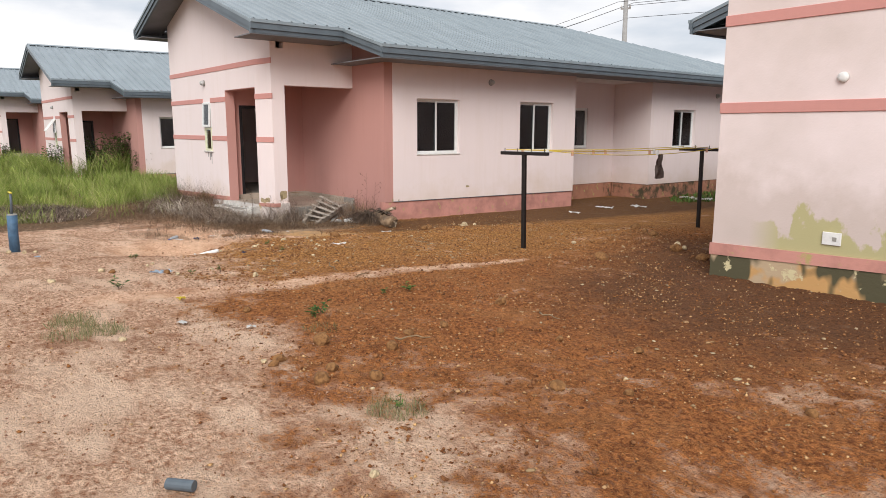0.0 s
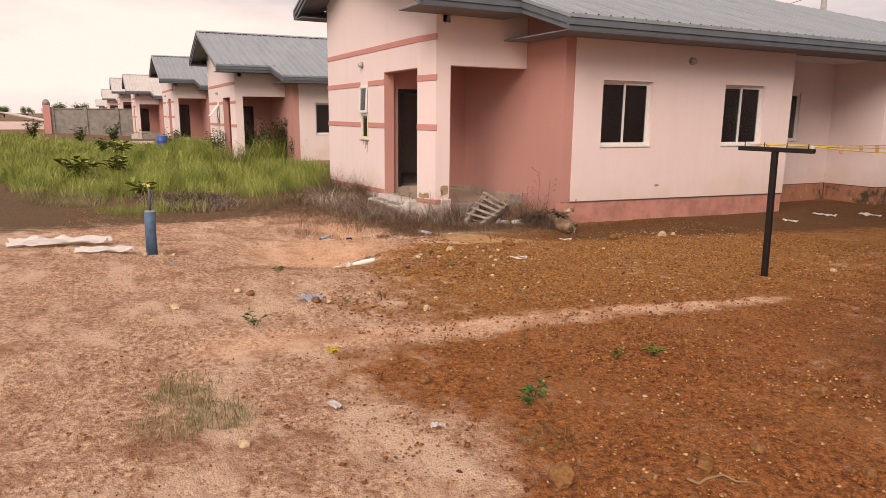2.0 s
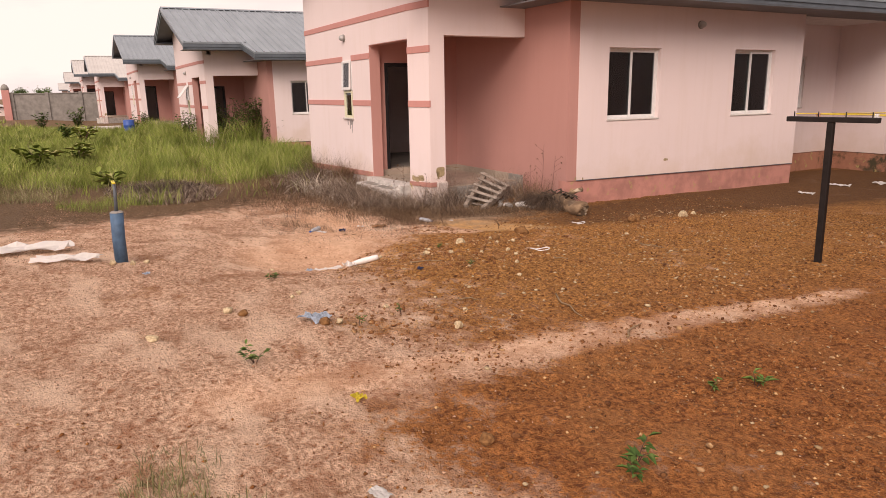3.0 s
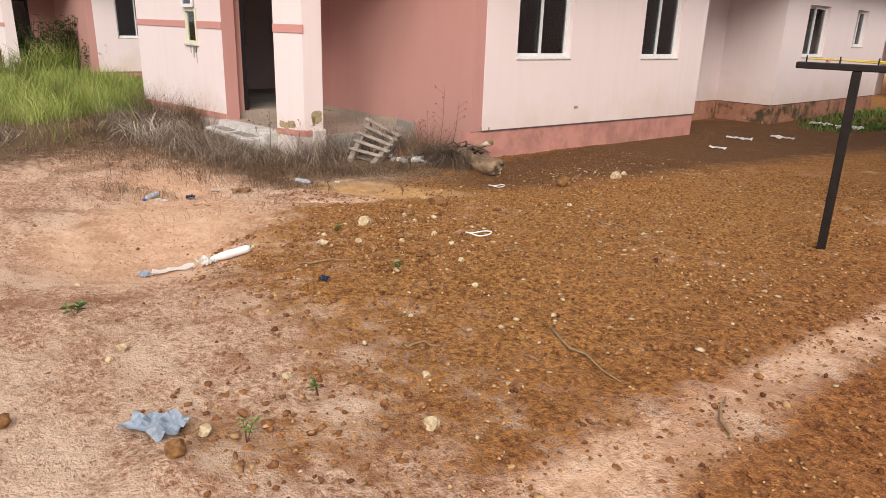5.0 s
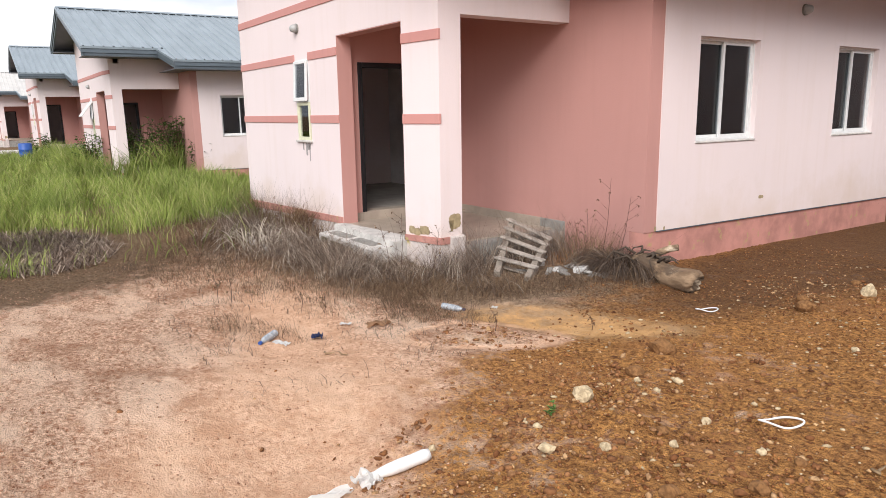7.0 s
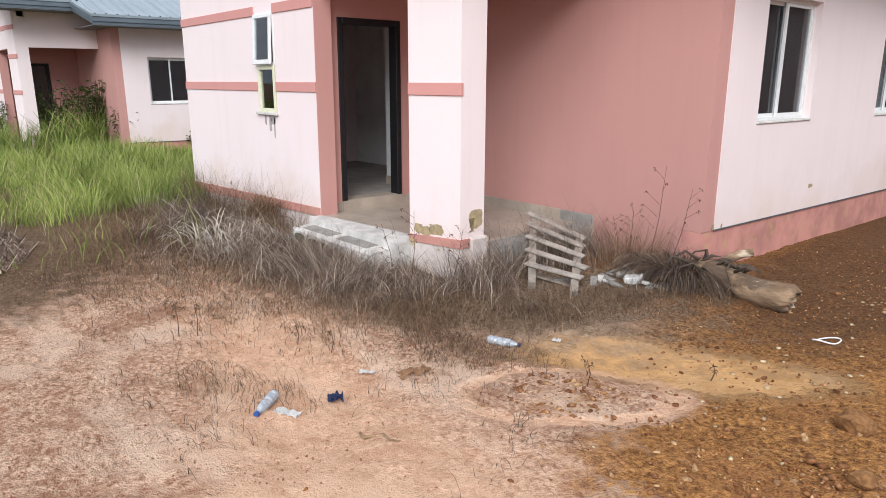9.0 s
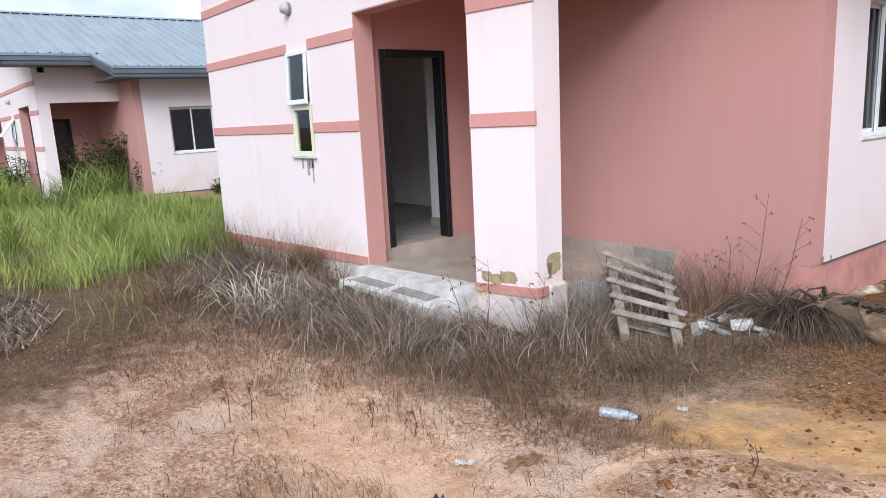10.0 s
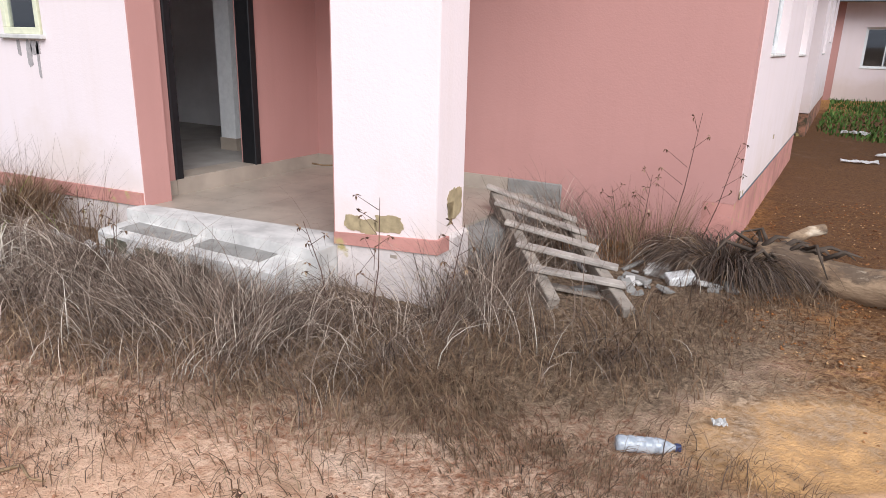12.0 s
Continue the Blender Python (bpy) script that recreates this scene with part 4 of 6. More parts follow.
def inside_house(x, y):
    inn = np.zeros(len(x), bool)
    for dx, dy in ((0, 0), (-16.7, -0.75), (-35, -1.33), (-58, -2.4)):
        u, v = x - dx, y - dy
        inn |= (u > GABLE_L) & (u < PORCH_R) & (v > FRONT - 0.02) & (v < 26)
        inn |= (u > -23.1) & (u < SIDE) & (v > PORCH_BACK - 0.02) & (v < 26) & ((u > GABLE_L) | (v > 13.8))
        inn |= (u > -16.1) & (u < -14.33) & (v > 6.45) & (v < FRONT)
    return inn


rng = np.random.default_rng(11)


def grass_edge(x):
    return np.interp(x, [-23, -20, -18, -16.6, -15.5, -14.2, -13.0, -12.2, -11.9], [6.4, 5.85, 5.2, 4.78, 4.95, 5.52, 6.0, 6.9, 8.2])


# tangled dead grass in front of the porch: an under-layer coloured dark for the shade between stems, arching stems, and
# loose pale strands
def dry_points(n, spread, gap):
    x = rng.uniform(-22.0, -12.0, n)
    e = grass_edge(x)
    y = e + rng.exponential(0.6, n) * rng.uniform(0.2, spread, n)
    dens = np.sin(2.3 * x + 1.1 * y) * np.sin(1.7 * y - 1.3 * x + 2.0) + 0.6 * np.sin(5.1 * x - 3.3 * y) * np.sin(4.3 * y + 2.2 * x)
    keep = (y < 8.93) & (rng.random(n) < np.clip((y - e) / 0.8 + 0.12, 0, 1)) & (dens > rng.uniform(-1.0, gap + 0.3, n))
    keep &= ~((x > -13.3) & (y > 7.0) & (rng.random(n) < 0.72)) & ~((x > -12.9) & (rng.random(n) < 0.5))
    x, y = x[keep], y[keep]
    return x, y, np.clip((y - grass_edge(x)) / 1.2, 0.12, 1)


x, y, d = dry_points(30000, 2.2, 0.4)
field("dead_undergrowth", "matted dead undergrowth by the porch, coloured dark for the shade between stems", M_UNDER, rng, x, y, rng.uniform(0.05, 0.22, len(x)) * (0.5 + 0.8 * d), rng.uniform(0.5, 2.2, len(x)), rng.uniform(0.002, 0.0045, len(x)), make=strands)
x, y, d = dry_points(21000, 2.2, 0.6)
field("dry_grass", "tangled grey-brown dead grass in front of the porch", M_DRY, rng, x, y, rng.uniform(0.18, 0.80, len(x)) ** 1.2 * (0.35 + 0.75 * d), rng.uniform(0.3, 1.9, len(x)), rng.uniform(0.003, 0.0075, len(x)), make=strands)
x, y, d = dry_points(1500, 2.0, 0.9)
field("pale_straw", "pale bent straw stems over the dead grass", M_PALE, rng, x, y, rng.uniform(0.3, 0.8, len(x)) * (0.4 + 0.7 * d), rng.uniform(0.5, 1.4, len(x)), rng.uniform(0.004, 0.008, len(x)), make=strands)
m = 150
a, q = rng.uniform(0, 6.28, m), 0.85 * np.sqrt(rng.random(m))
field("pale_stalks", "bleached broken stalks beside the step", M_PALE, rng, -16.6 + q * np.cos(a), 5.95 + 0.6 * q * np.sin(a), rng.uniform(0.3, 0.75, m), rng.uniform(0.9, 1.7, m), rng.uniform(0.012, 0.021, m), make=strands)
m = 5200
x, y = rng.uniform(-13.64, -12.95, m), rng.uniform(6.7, 8.9, m)
keep = (x + 13.64 < rng.exponential(0.28, m)) & ~((x > -13.5) & (np.abs((y - 7.9) + (x + 13.5)) < 0.3))
field("dry_grass", "tall dead grass leaning against the porch slab", M_DRY, rng, x[keep], y[keep], rng.uniform(0.3, 0.75, keep.sum()), rng.uniform(0.2, 1.2, keep.sum()), rng.uniform(0.003, 0.006, keep.sum()), make=strands)
m = 15000
x = rng.uniform(-18.5, -13.4, m)
y = 6.45 - np.abs(rng.normal(0, 0.32, m))
keep = np.sin(3.3 * x) * np.sin(5.0 * x + 1) > rng.uniform(-0.8, 0.9, m)
field("dry_grass", "tall tangled dead grass before the step", M_DRY, rng, x[keep], y[keep] - 0.12, rng.uniform(0.18, 0.55, keep.sum()), rng.uniform(0.4, 1.9, keep.sum()), rng.uniform(0.003, 0.006, keep.sum()), make=strands)
m = 900
a, q = rng.uniform(0, 6.28, m), 0.20 * np.sqrt(rng.random(m))
field("withered_bush", "withered brown bush against the plinth", M_BROWN, rng, -17.1 + q * np.cos(a), 6.58 + q * np.sin(a), rng.uniform(0.25, 0.55, m), rng.uniform(0.1, 0.7, m), rng.uniform(0.006, 0.014, m), make=strands)
m = 1500
x = rng.uniform(-20.2, -16.3, m)
y = 6.85 - np.abs(rng.normal(0, 0.25, m))
field("dry_grass", "thin tall dead grass along the plinth", M_BROWN, rng, x, y, rng.uniform(0.3, 0.85, m), rng.uniform(0.1, 0.8, m), rng.uniform(0.002, 0.004, m), make=strands)
m = 2600
x = rng.uniform(-16.5, -13.3, m)
y = 6.44 - np.abs(rng.normal(0, 0.22, m)) + np.where(x > -14.3, 0.36, 0)
field("dry_grass", "dense dead grass against the step and pillar", M_DRY, rng, x, y, rng.uniform(0.14, 0.36, m), rng.uniform(0.4, 1.8, m), rng.uniform(0.003, 0.007, m), make=strands)
# straw lying flat
n = 16000
x = rng.uniform(-20.0, -11.6, n)
y = grass_edge(x) + rng.normal(0.35, 0.55, n)
keep = (y < 8.9) & (y > 3.6)
x, y = x[keep], y[keep]
field("straw_litter", "loose straw lying flat on the soil", M_BROWN, rng, x, y, rng.uniform(0.10, 0.34, len(x)), rng.uniform(1.3, 2.6, len(x)), rng.uniform(0.003, 0.006, len(x)), make=strands)
n = 3800
x, y = rng.uniform(-16.5, -10.8, n), rng.uniform(3.7, 6.4, n)
keep = np.sin(2.7 * x + y) * np.sin(2.1 * y - x) + 0.6 * np.sin(6.1 * x) * np.sin(5.3 * y) > rng.uniform(-0.4, 0.9, n)
field("dark_straw", "thin dark straws strewn over the sand", M_UNDER, rng, x[keep], y[keep], rng.uniform(0.06, 0.30, keep.sum()), rng.uniform(1.4, 2.4, keep.sum()), rng.uniform(0.002, 0.005, keep.sum()), make=strands)
# brown tufts on the bare sand
for cx, cy, r, m in ((-12.43, 5.78, 0.50, 1100), (-12.85, 4.25, 0.45, 420), (-12.45, 4.55, 0.30, 130), (-13.0, 5.2, 0.7, 240), (-15.2, 4.3, 0.6, 500), (-13.2, 6.0, 0.55, 1100), (-11.9, 6.05, 0.35, 220), (-14.3, 5.1, 0.6, 300)):
    a, q = rng.uniform(0, 2 * np.pi, m), r * np.sqrt(rng.random(m))
    field("grass_tuft", "low brown tuft of dead grass on sand", M_BROWN, rng, cx + q * np.cos(a), cy + 0.6 * q * np.sin(a), rng.uniform(0.06, 0.30, m) * (1.1 - 0.7 * q / r), rng.uniform(0.5, 2.0, m), rng.uniform(0.002, 0.005, m), make=strands)
# withered heap of creepers beside the log
def mop(px, py, pz, h, lean, width, rng):
    """Stems that spring from one crown and hang over outwards."""
    v, f = strands(px, py, pz, h, lean, width, rng, seg=7)
    n = len(px)
    v = v.reshape(n, -1, 3)
    want = np.arctan2(py - MOP[1], px - MOP[0]) + rng.normal(0, 0.5, n)
    d = v[:, -1, :2] - v[:, 0, :2]
    turn = want - np.arctan2(d[:, 1], d[:, 0])
    c, s = np.cos(turn)[:, None], np.sin(turn)[:, None]
    u = v[..., :2] - v[:, :1, :2]
    v[..., :2] = np.stack([u[..., 0] * c - u[..., 1] * s, u[..., 0] * s + u[..., 1] * c], -1) + v[:, :1, :2]
    return v.reshape(-1, 3), f


MOP = (-12.30, 8.52)
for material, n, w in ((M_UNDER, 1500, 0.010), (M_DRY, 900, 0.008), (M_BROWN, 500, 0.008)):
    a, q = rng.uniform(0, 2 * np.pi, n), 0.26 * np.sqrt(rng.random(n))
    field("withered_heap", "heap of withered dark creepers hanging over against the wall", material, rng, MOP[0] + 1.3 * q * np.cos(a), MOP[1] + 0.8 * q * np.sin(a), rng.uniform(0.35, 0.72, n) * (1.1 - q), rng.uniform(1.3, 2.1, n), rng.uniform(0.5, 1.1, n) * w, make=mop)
n = 420
x, y = rng.uniform(-13.1, -12.6, n), rng.uniform(8.3, 8.9, n)
field("dry_grass", "upright dead stems against the wall", M_BROWN, rng, x, y, rng.uniform(0.25, 0.6, n), rng.uniform(0.0, 0.5, n), rng.uniform(0.003, 0.006, n), make=strands)
# lush grass between the houses
n = 190000
x = -16.5 - 36 * rng.random(n) ** 1.5
y = rng.uniform(-5.5, 11.5, n)
edge = np.interp(x, [-34, -28, -24, -21, -19.5, -18, -16.5], [-5.5, -4.9, -3.4, -1.0, -0.2, 0.9, 2.3]) + 0.5 * np.sin(1.7 * x)
clump = np.sin(1.1 * x + 0.8 * y) * np.sin(0.9 * y - 0.7 * x + 1.0) + 0.5 * np.sin(3.1 * x + 0.4 * y) * np.sin(2.7 * y)
keep = (y > edge) & (clump > rng.uniform(-1.4, 0.3, n)) & ~((x > -19.3 + 0.25 * np.sin(3 * y)) & (rng.random(n) < np.where(y > 3.2, 0.985, 0.80)))
keep &= ~((np.hypot(x + 18.4, (y - 3.0) * 1.2) < 1.7) & (rng.random(n) < 0.93)) & ~((x < -24) & (y < -1.0) & (rng.random(n) < 0.5))
x, y, clump = x[keep], y[keep], clump[keep]
tall = 0.75 + 0.35 * np.clip(clump, -0.5, 1) + 0.9 * np.exp(-((y - 5.9) / 0.8) ** 2) * (x < -29) + 0.3 * np.exp(-((y - 6.5) / 1.5) ** 2)
field("green_grass", "lush knee-high green grass between the houses", M_GREEN, rng, x, y, rng.uniform(0.20, 0.60, len(x)) * tall, rng.uniform(0.1, 0.9, len(x)), rng.uniform(0.007, 0.015, len(x)) * (1 + np.clip(-x - 20, 0, 30) / 14), make=lambda *a: strands(*a, seg=3))
n = 9000
x, y = rng.uniform(-30, -17.0, n), rng.uniform(0.5, 7.0, n)
keep = (np.abs(x + 19.3 + 0.6 * np.sin(1.5 * y)) < rng.exponential(0.9, n)) & (y > np.interp(x, [-30, -21, -17], [-2, 0.5, 2.6]))
field("fading_grass", "half-dried yellow-green grass at the edge of the lawn", M_FADE, rng, x[keep], y[keep], rng.uniform(0.12, 0.45, keep.sum()), rng.uniform(0.3, 1.3, keep.sum()), rng.uniform(0.005, 0.010, keep.sum()), make=strands)
m = 7500
x = rng.uniform(-37.0, -29.2, m)
y = np.where(x < -31.2, 5.9, 7.9) - np.abs(rng.normal(0, 0.5, m)) * np.where(x < -31.2, 1, 1.6)
keep = (np.sin(2.1 * x) + 0.6 * np.sin(5.3 * x) > rng.uniform(-1.5, 0.9, m)) & ((x > -33) | (y > 5.2))
field("tall_grass", "shoulder-high green grass along the neighbouring house front", M_GREEN, rng, x[keep], y[keep], rng.uniform(0.35, 1.2, keep.sum()) * np.where(x[keep] > -31.2, 1.25, 0.85), rng.uniform(0.1, 0.8, keep.sum()), rng.uniform(0.02, 0.04, keep.sum()), make=strands)
n = 26000
x, y = rng.uniform(-75, -30, n), rng.uniform(-17, -3, n)
keep = (np.sin(0.5 * x + 0.3 * y) * np.sin(0.7 * y - 0.2 * x) > rng.uniform(-1.0, 0.8, n))
field("rough_grass", "rough green grass and weeds towards the boundary wall", M_GREEN, rng, x[keep], y[keep], rng.uniform(0.15, 0.6, keep.sum()), rng.uniform(0.1, 0.9, keep.sum()), rng.uniform(0.03, 0.06, keep.sum()), make=strands)
n = 2600
a, q = rng.uniform(0, 2 * np.pi, n), np.sqrt(rng.random(n))
field("lawn_fringe", "thin green grass creeping over bare soil", M_FADE, rng, -18.9 + 2.0 * q * np.cos(a), 0.5 + 0.9 * q * np.sin(a), rng.uniform(0.06, 0.25, n), rng.uniform(0.2, 1.2, n), rng.uniform(0.005, 0.010, n), make=strands)
n = 9000
x, y = rng.uniform(-12.2, -6.5, n), rng.uniform(18.0, 30.5, n)
keep = (y > 19.5 + 1.2 * np.sin(1.3 * x)) & (np.sin(1.4 * x + 0.6) * np.sin(0.9 * y) > rng.uniform(-1.2, 0.4, n))
field("low_weeds", "low dark green weeds between the houses", M_LEAF, rng, x[keep], y[keep], rng.uniform(0.05, 0.18, keep.sum()), rng.uniform(0.2, 1.2, keep.sum()), rng.uniform(0.02, 0.05, keep.sum()), "weeds")
# grey flattened hay at the edge of the grass
n = 5000
a, q = rng.uniform(0, 2 * np.pi, n), np.sqrt(rng.random(n))
field("flattened_hay", "grey flattened hay on the ground", M_DRY, rng, -18.2 + 1.8 * q * np.cos(a), 3.0 + 1.1 * q * np.sin(a), rng.uniform(0.1, 0.4, n), rng.uniform(1.2, 1.55, n), rng.uniform(0.006, 0.012, n))
# sparse green flush on the pale sand
for cx, cy, m in ((-5.36, 1.49, 420), (-5.07, 1.66, 420), (-2.60, 2.58, 420), (-4.98, 1.41, 260), (-5.55, 1.57, 160), (-4.25, 3.03, 90), (-16.2, 1.6, 900), (-17.0, 2.4, 900)):
    a, q = rng.uniform(0, 2 * np.pi, m), 0.17 * np.sqrt(rng.random(m)) * (3.5 if cx < -15 else 1)
    field("grass_tuft", "small thin tuft of green grass on bare soil", M_FADE if cx > -15 and cx != -2.55 else M_GREEN, rng, cx + q * np.cos(a), cy + q * np.sin(a), rng.uniform(0.03, 0.10, m) * (2.5 if cx < -15 else 1), rng.uniform(0.1, 1.2, m), rng.uniform(0.002, 0.005, m))


def leaf_quads(rng, base, dirs, length, width):
    """Leaves as bent pointed strips."""
    v, f = [], []
    for p, d, l, w in zip(base, dirs, length, width):
        d = Vector(d).normalized()
        s = d.cross(Vector((0, 0, 1)))
        s = (s.normalized() if s.length > 0.01 else Vector((1, 0, 0))) * w / 2
        up = s.cross(d).normalized() * l * 0.12
        p = Vector(p)
        i = len(v)
        v += [p, p + d * l * 0.45 - s + up, p + d * l * 0.45 + s + up, p + d * l - up]
        f += [(i, i + 1, i + 3), (i, i + 3, i + 2)]
    return v, f


def weed(name, x, y, n, size, leaf, label, material, category="weed", upright=0.35):
    top = new(name)
    thick, leaves = (0.006, 13) if category == "shrub" else (0.018, 7)
    z = ground_z(x, y)
    bm = bmesh.new()
    base, dirs = [], []
    for k in range(max(3, n // 7)):
        a, t = rng.uniform(0, 6.28), rng.uniform(0.3, 1.0)
        tip = Vector((math.cos(a) * size * t * (1 - upright), math.sin(a) * size * t * (1 - upright), size * (upright + 0.35 * rng.random())))
        add_tube(bm, [(0, 0, -0.02), tip * 0.5 + Vector((0, 0, size * 0.08)), tip], [size * thick, size * thick * 0.7, size * thick * 0.35], 5)
        for j in range(leaves):
            q = 0.25 + 0.75 * rng.random()
            base.append(tip * q)
            b = rng.uniform(0, 6.28)
            dirs.append((math.cos(b), math.sin(b), rng.uniform(-0.15, 0.7)))
    part("stem", bm, M_REDSTEM, top)
    m = len(base)
    v, f = leaf_quads(rng, base, dirs, rng.uniform(0.6, 1.2, m) * leaf, rng.uniform(0.3, 0.5, m) * leaf)
    ob = new("foliage", rand_mesh("foliage", [tuple(q) for q in v], f, material))
    ob.parent = top
    ob["kind"] = "stuff"
    top.location = (x, y, z)
    return tagged(top, label, category)


for x, y, n, s, l in ((-6.58, 2.12, 30, 0.16, 0.05), (-4.76, 3.26, 24, 0.15, 0.06), (-4.67, 3.16, 12, 0.10, 0.05), (-5.04, 4.38, 24, 0.14, 0.06), (-5.14, 4.16, 12, 0.08, 0.04), (-8.63, 2.77, 14, 0.10, 0.05), (-2.63, 2.58, 20, 0.10, 0.03), (-9.63, 4.95, 14, 0.10, 0.04), (-7.02, 2.93, 12, 0.12, 0.03), (-7.18, 3.32, 14, 0.13, 0.03), (-8.35, 4.62, 10, 0.09, 0.03)):
    weed("weed", x, y, n, s, l, "small leafy green weed on bare soil", M_LEAF)
for x, y, n, s, l in ((-30.6, 8.0, 420, 2.1, 0.17), (-29.9, 9.0, 300, 1.7, 0.16), (-29.4, 8.4, 200, 1.3, 0.15), (-30.2, 7.4, 240, 1.9, 0.14), (-32.8, 5.8, 220, 1.6, 0.15), (-47.5, 5.4, 150, 1.4, 0.18), (-29.3, 9.6, 160, 1.0, 0.14), (-30.9, 7.0, 300, 1.9, 0.16), (-29.0, 10.2, 90, 0.6, 0.13), (-33.6, 5.6, 120, 0.9, 0.13), (-54.0, 2.2, 160, 1.6, 0.22), (-52.0, 0.2, 120, 1.2, 0.2), (-60.0, -3.0, 150, 1.7, 0.26), (-58.0, -6.0, 120, 1.3, 0.25), (-40.0, 1.4, 110, 0.9, 0.2)):
    weed("shrub", x, y, n, s, l, "leafy dark green shrub beside a house wall", M_LEAF, "shrub", 0.6)
for x, y, n, s, l in ((-24.4, 0.6, 70, 0.9, 0.42), (-19.3, 2.1, 40, 0.55, 0.30), (-27.0, 1.6, 60, 0.8, 0.36), (-36.0, 2.0, 80, 1.2, 0.4)):
    weed("broadleaf_plant", x, y, n, s, l, "broad-leaved green plant in the grass", M_GREEN, "plant", 0.45)


def stalk(x, y, h, lean, heads):
    """A withered weed: a thin bent stem with twigs and dead seed heads."""
    top = new("withered_stalk")
    bm = bmesh.new()
    tip = Vector((lean, rng.uniform(-0.08, 0.08), h))
    add_tube(bm, [(0, 0, -0.03), tip * 0.5 + Vector((0.02, 0.01, 0)), tip], [0.004, 0.003, 0.0015], 5)
    spots = []
    for k in range(heads):
        q = 0.4 + 0.6 * k / heads
        a = rng.uniform(0, 6.28)
        e = tip * q + Vector((math.cos(a) * 0.1, math.sin(a) * 0.1, 0.07)) * h * 1.5
        add_tube(bm, [tip * q, e], [0.002, 0.001], 4)
        spots.append(e)
    part("stem", bm, M_REDSTEM, top)
    base = [p for p in spots for _ in range(4)]
    v, f = leaf_quads(rng, base, [(rng.normal(), rng.normal(), rng.normal() - 0.5) for _ in base], np.full(len(base), 0.032), np.full(len(base), 0.012))
    ob = new("seed_head", rand_mesh("seed_head", [tuple(q) for q in v], f, M_BROWN))
    ob.parent = top
    ob["kind"] = "stuff"
    top.location = (x, y, ground_z(x, y))
    tagged(top, "thin withered weed stalk with dead seed heads", "weed", "withered stalks")


for x, y, h, l, k in ((-13.75, 6.45, 0.75, 0.08, 7), (-14.05, 6.5, 0.55, -0.1, 5), (-12.95, 8.6, 0.62, 0.1, 8), (-12.75, 8.7, 1.05, 0.16, 5), (-12.55, 8.75, 0.85, 0.22, 5), (-13.1, 8.7, 0.5, -0.05, 6), (-15.9, 6.2, 0.55, 0.02, 6), (-15.4, 6.1, 0.5, 0.06, 5),
                      (-13.9, 4.4, 0.34, 0.12, 6), (-13.8, 4.5, 0.26, -0.05, 5), (-13.2, 5.0, 0.18, 0.03, 4), (-12.9, 5.1, 0.17, -0.02, 4), (-11.3, 5.9, 0.2, 0.04, 4), (-10.9, 6.6, 0.16, 0.05, 4), (-17.3, 6.3, 0.6, 0.1, 6), (-17.9, 6.4, 0.5, -0.1, 6), (-13.5, 6.7, 0.6, 0.15, 6)):
    stalk(x, y, h, l, k)

# ---- stones ----
ICO = bmesh.new()
bmesh.ops.create_icosphere(ICO, subdivisions=1, radius=1)
ICO.verts.ensure_lookup_table()
ICO_V = np.array([v.co[:] for v in ICO.verts])
ICO_F = np.array([[v.index for v in f.verts] for f in ICO.faces])
ICO.free()
OCT_V = np.array([(1, 0, 0), (-1, 0, 0), (0, 1, 0), (0, -1, 0), (0, 0, 1), (0, 0, -1)], float)
OCT_F = np.array([(0, 2, 4), (2, 1, 4), (1, 3, 4), (3, 0, 4), (2, 0, 5), (1, 2, 5), (3, 1, 5), (0, 3, 5)])


def stone_material(name, a, b, c):
    k = Mat(name, 0.9, 0, 0.25)
    r = k.island()
    col = k.mix(r, a, b)
    col = k.mix(k.span(k.math('FRACT', k.math('MULTIPLY', r, 9.7), 0.0), 0.70, 0.86), col, c)
    col = k.mix(k.span(k.noise(45, 5), 0.42, 0.6, 0, 0.6), col, tuple(v * 0.5 for v in a))
    k.color(col)
    return k.bump(k.noise(60, 5, 0.65), 0.8, 0.008).m


M_PEBBLE = stone_material("laterite_pebbles", (0.15, 0.052, 0.016), (0.40, 0.17, 0.055), (0.62, 0.38, 0.18))
M_LUMP = stone_material("laterite_lumps", (0.17, 0.066, 0.024), (0.34, 0.16, 0.065), (0.47, 0.29, 0.145))
M_PEBBLE_PALE = stone_material("pale_grit", (0.40, 0.20, 0.115), (0.72, 0.47, 0.32), (0.22, 0.095, 0.05))
M_CLOD = stone_material("soil_clods", (0.10, 0.036, 0.013), (0.27, 0.115, 0.042), (0.40, 0.21, 0.09))
M_STONE = stone_material("clods_and_stones", (0.165, 0.073, 0.028), (0.25, 0.125, 0.048), (0.34, 0.20, 0.10))
M_CHALK = stone_material("pale_stone", (0.44, 0.325, 0.19), (0.58, 0.46, 0.29), (0.35, 0.23, 0.115))


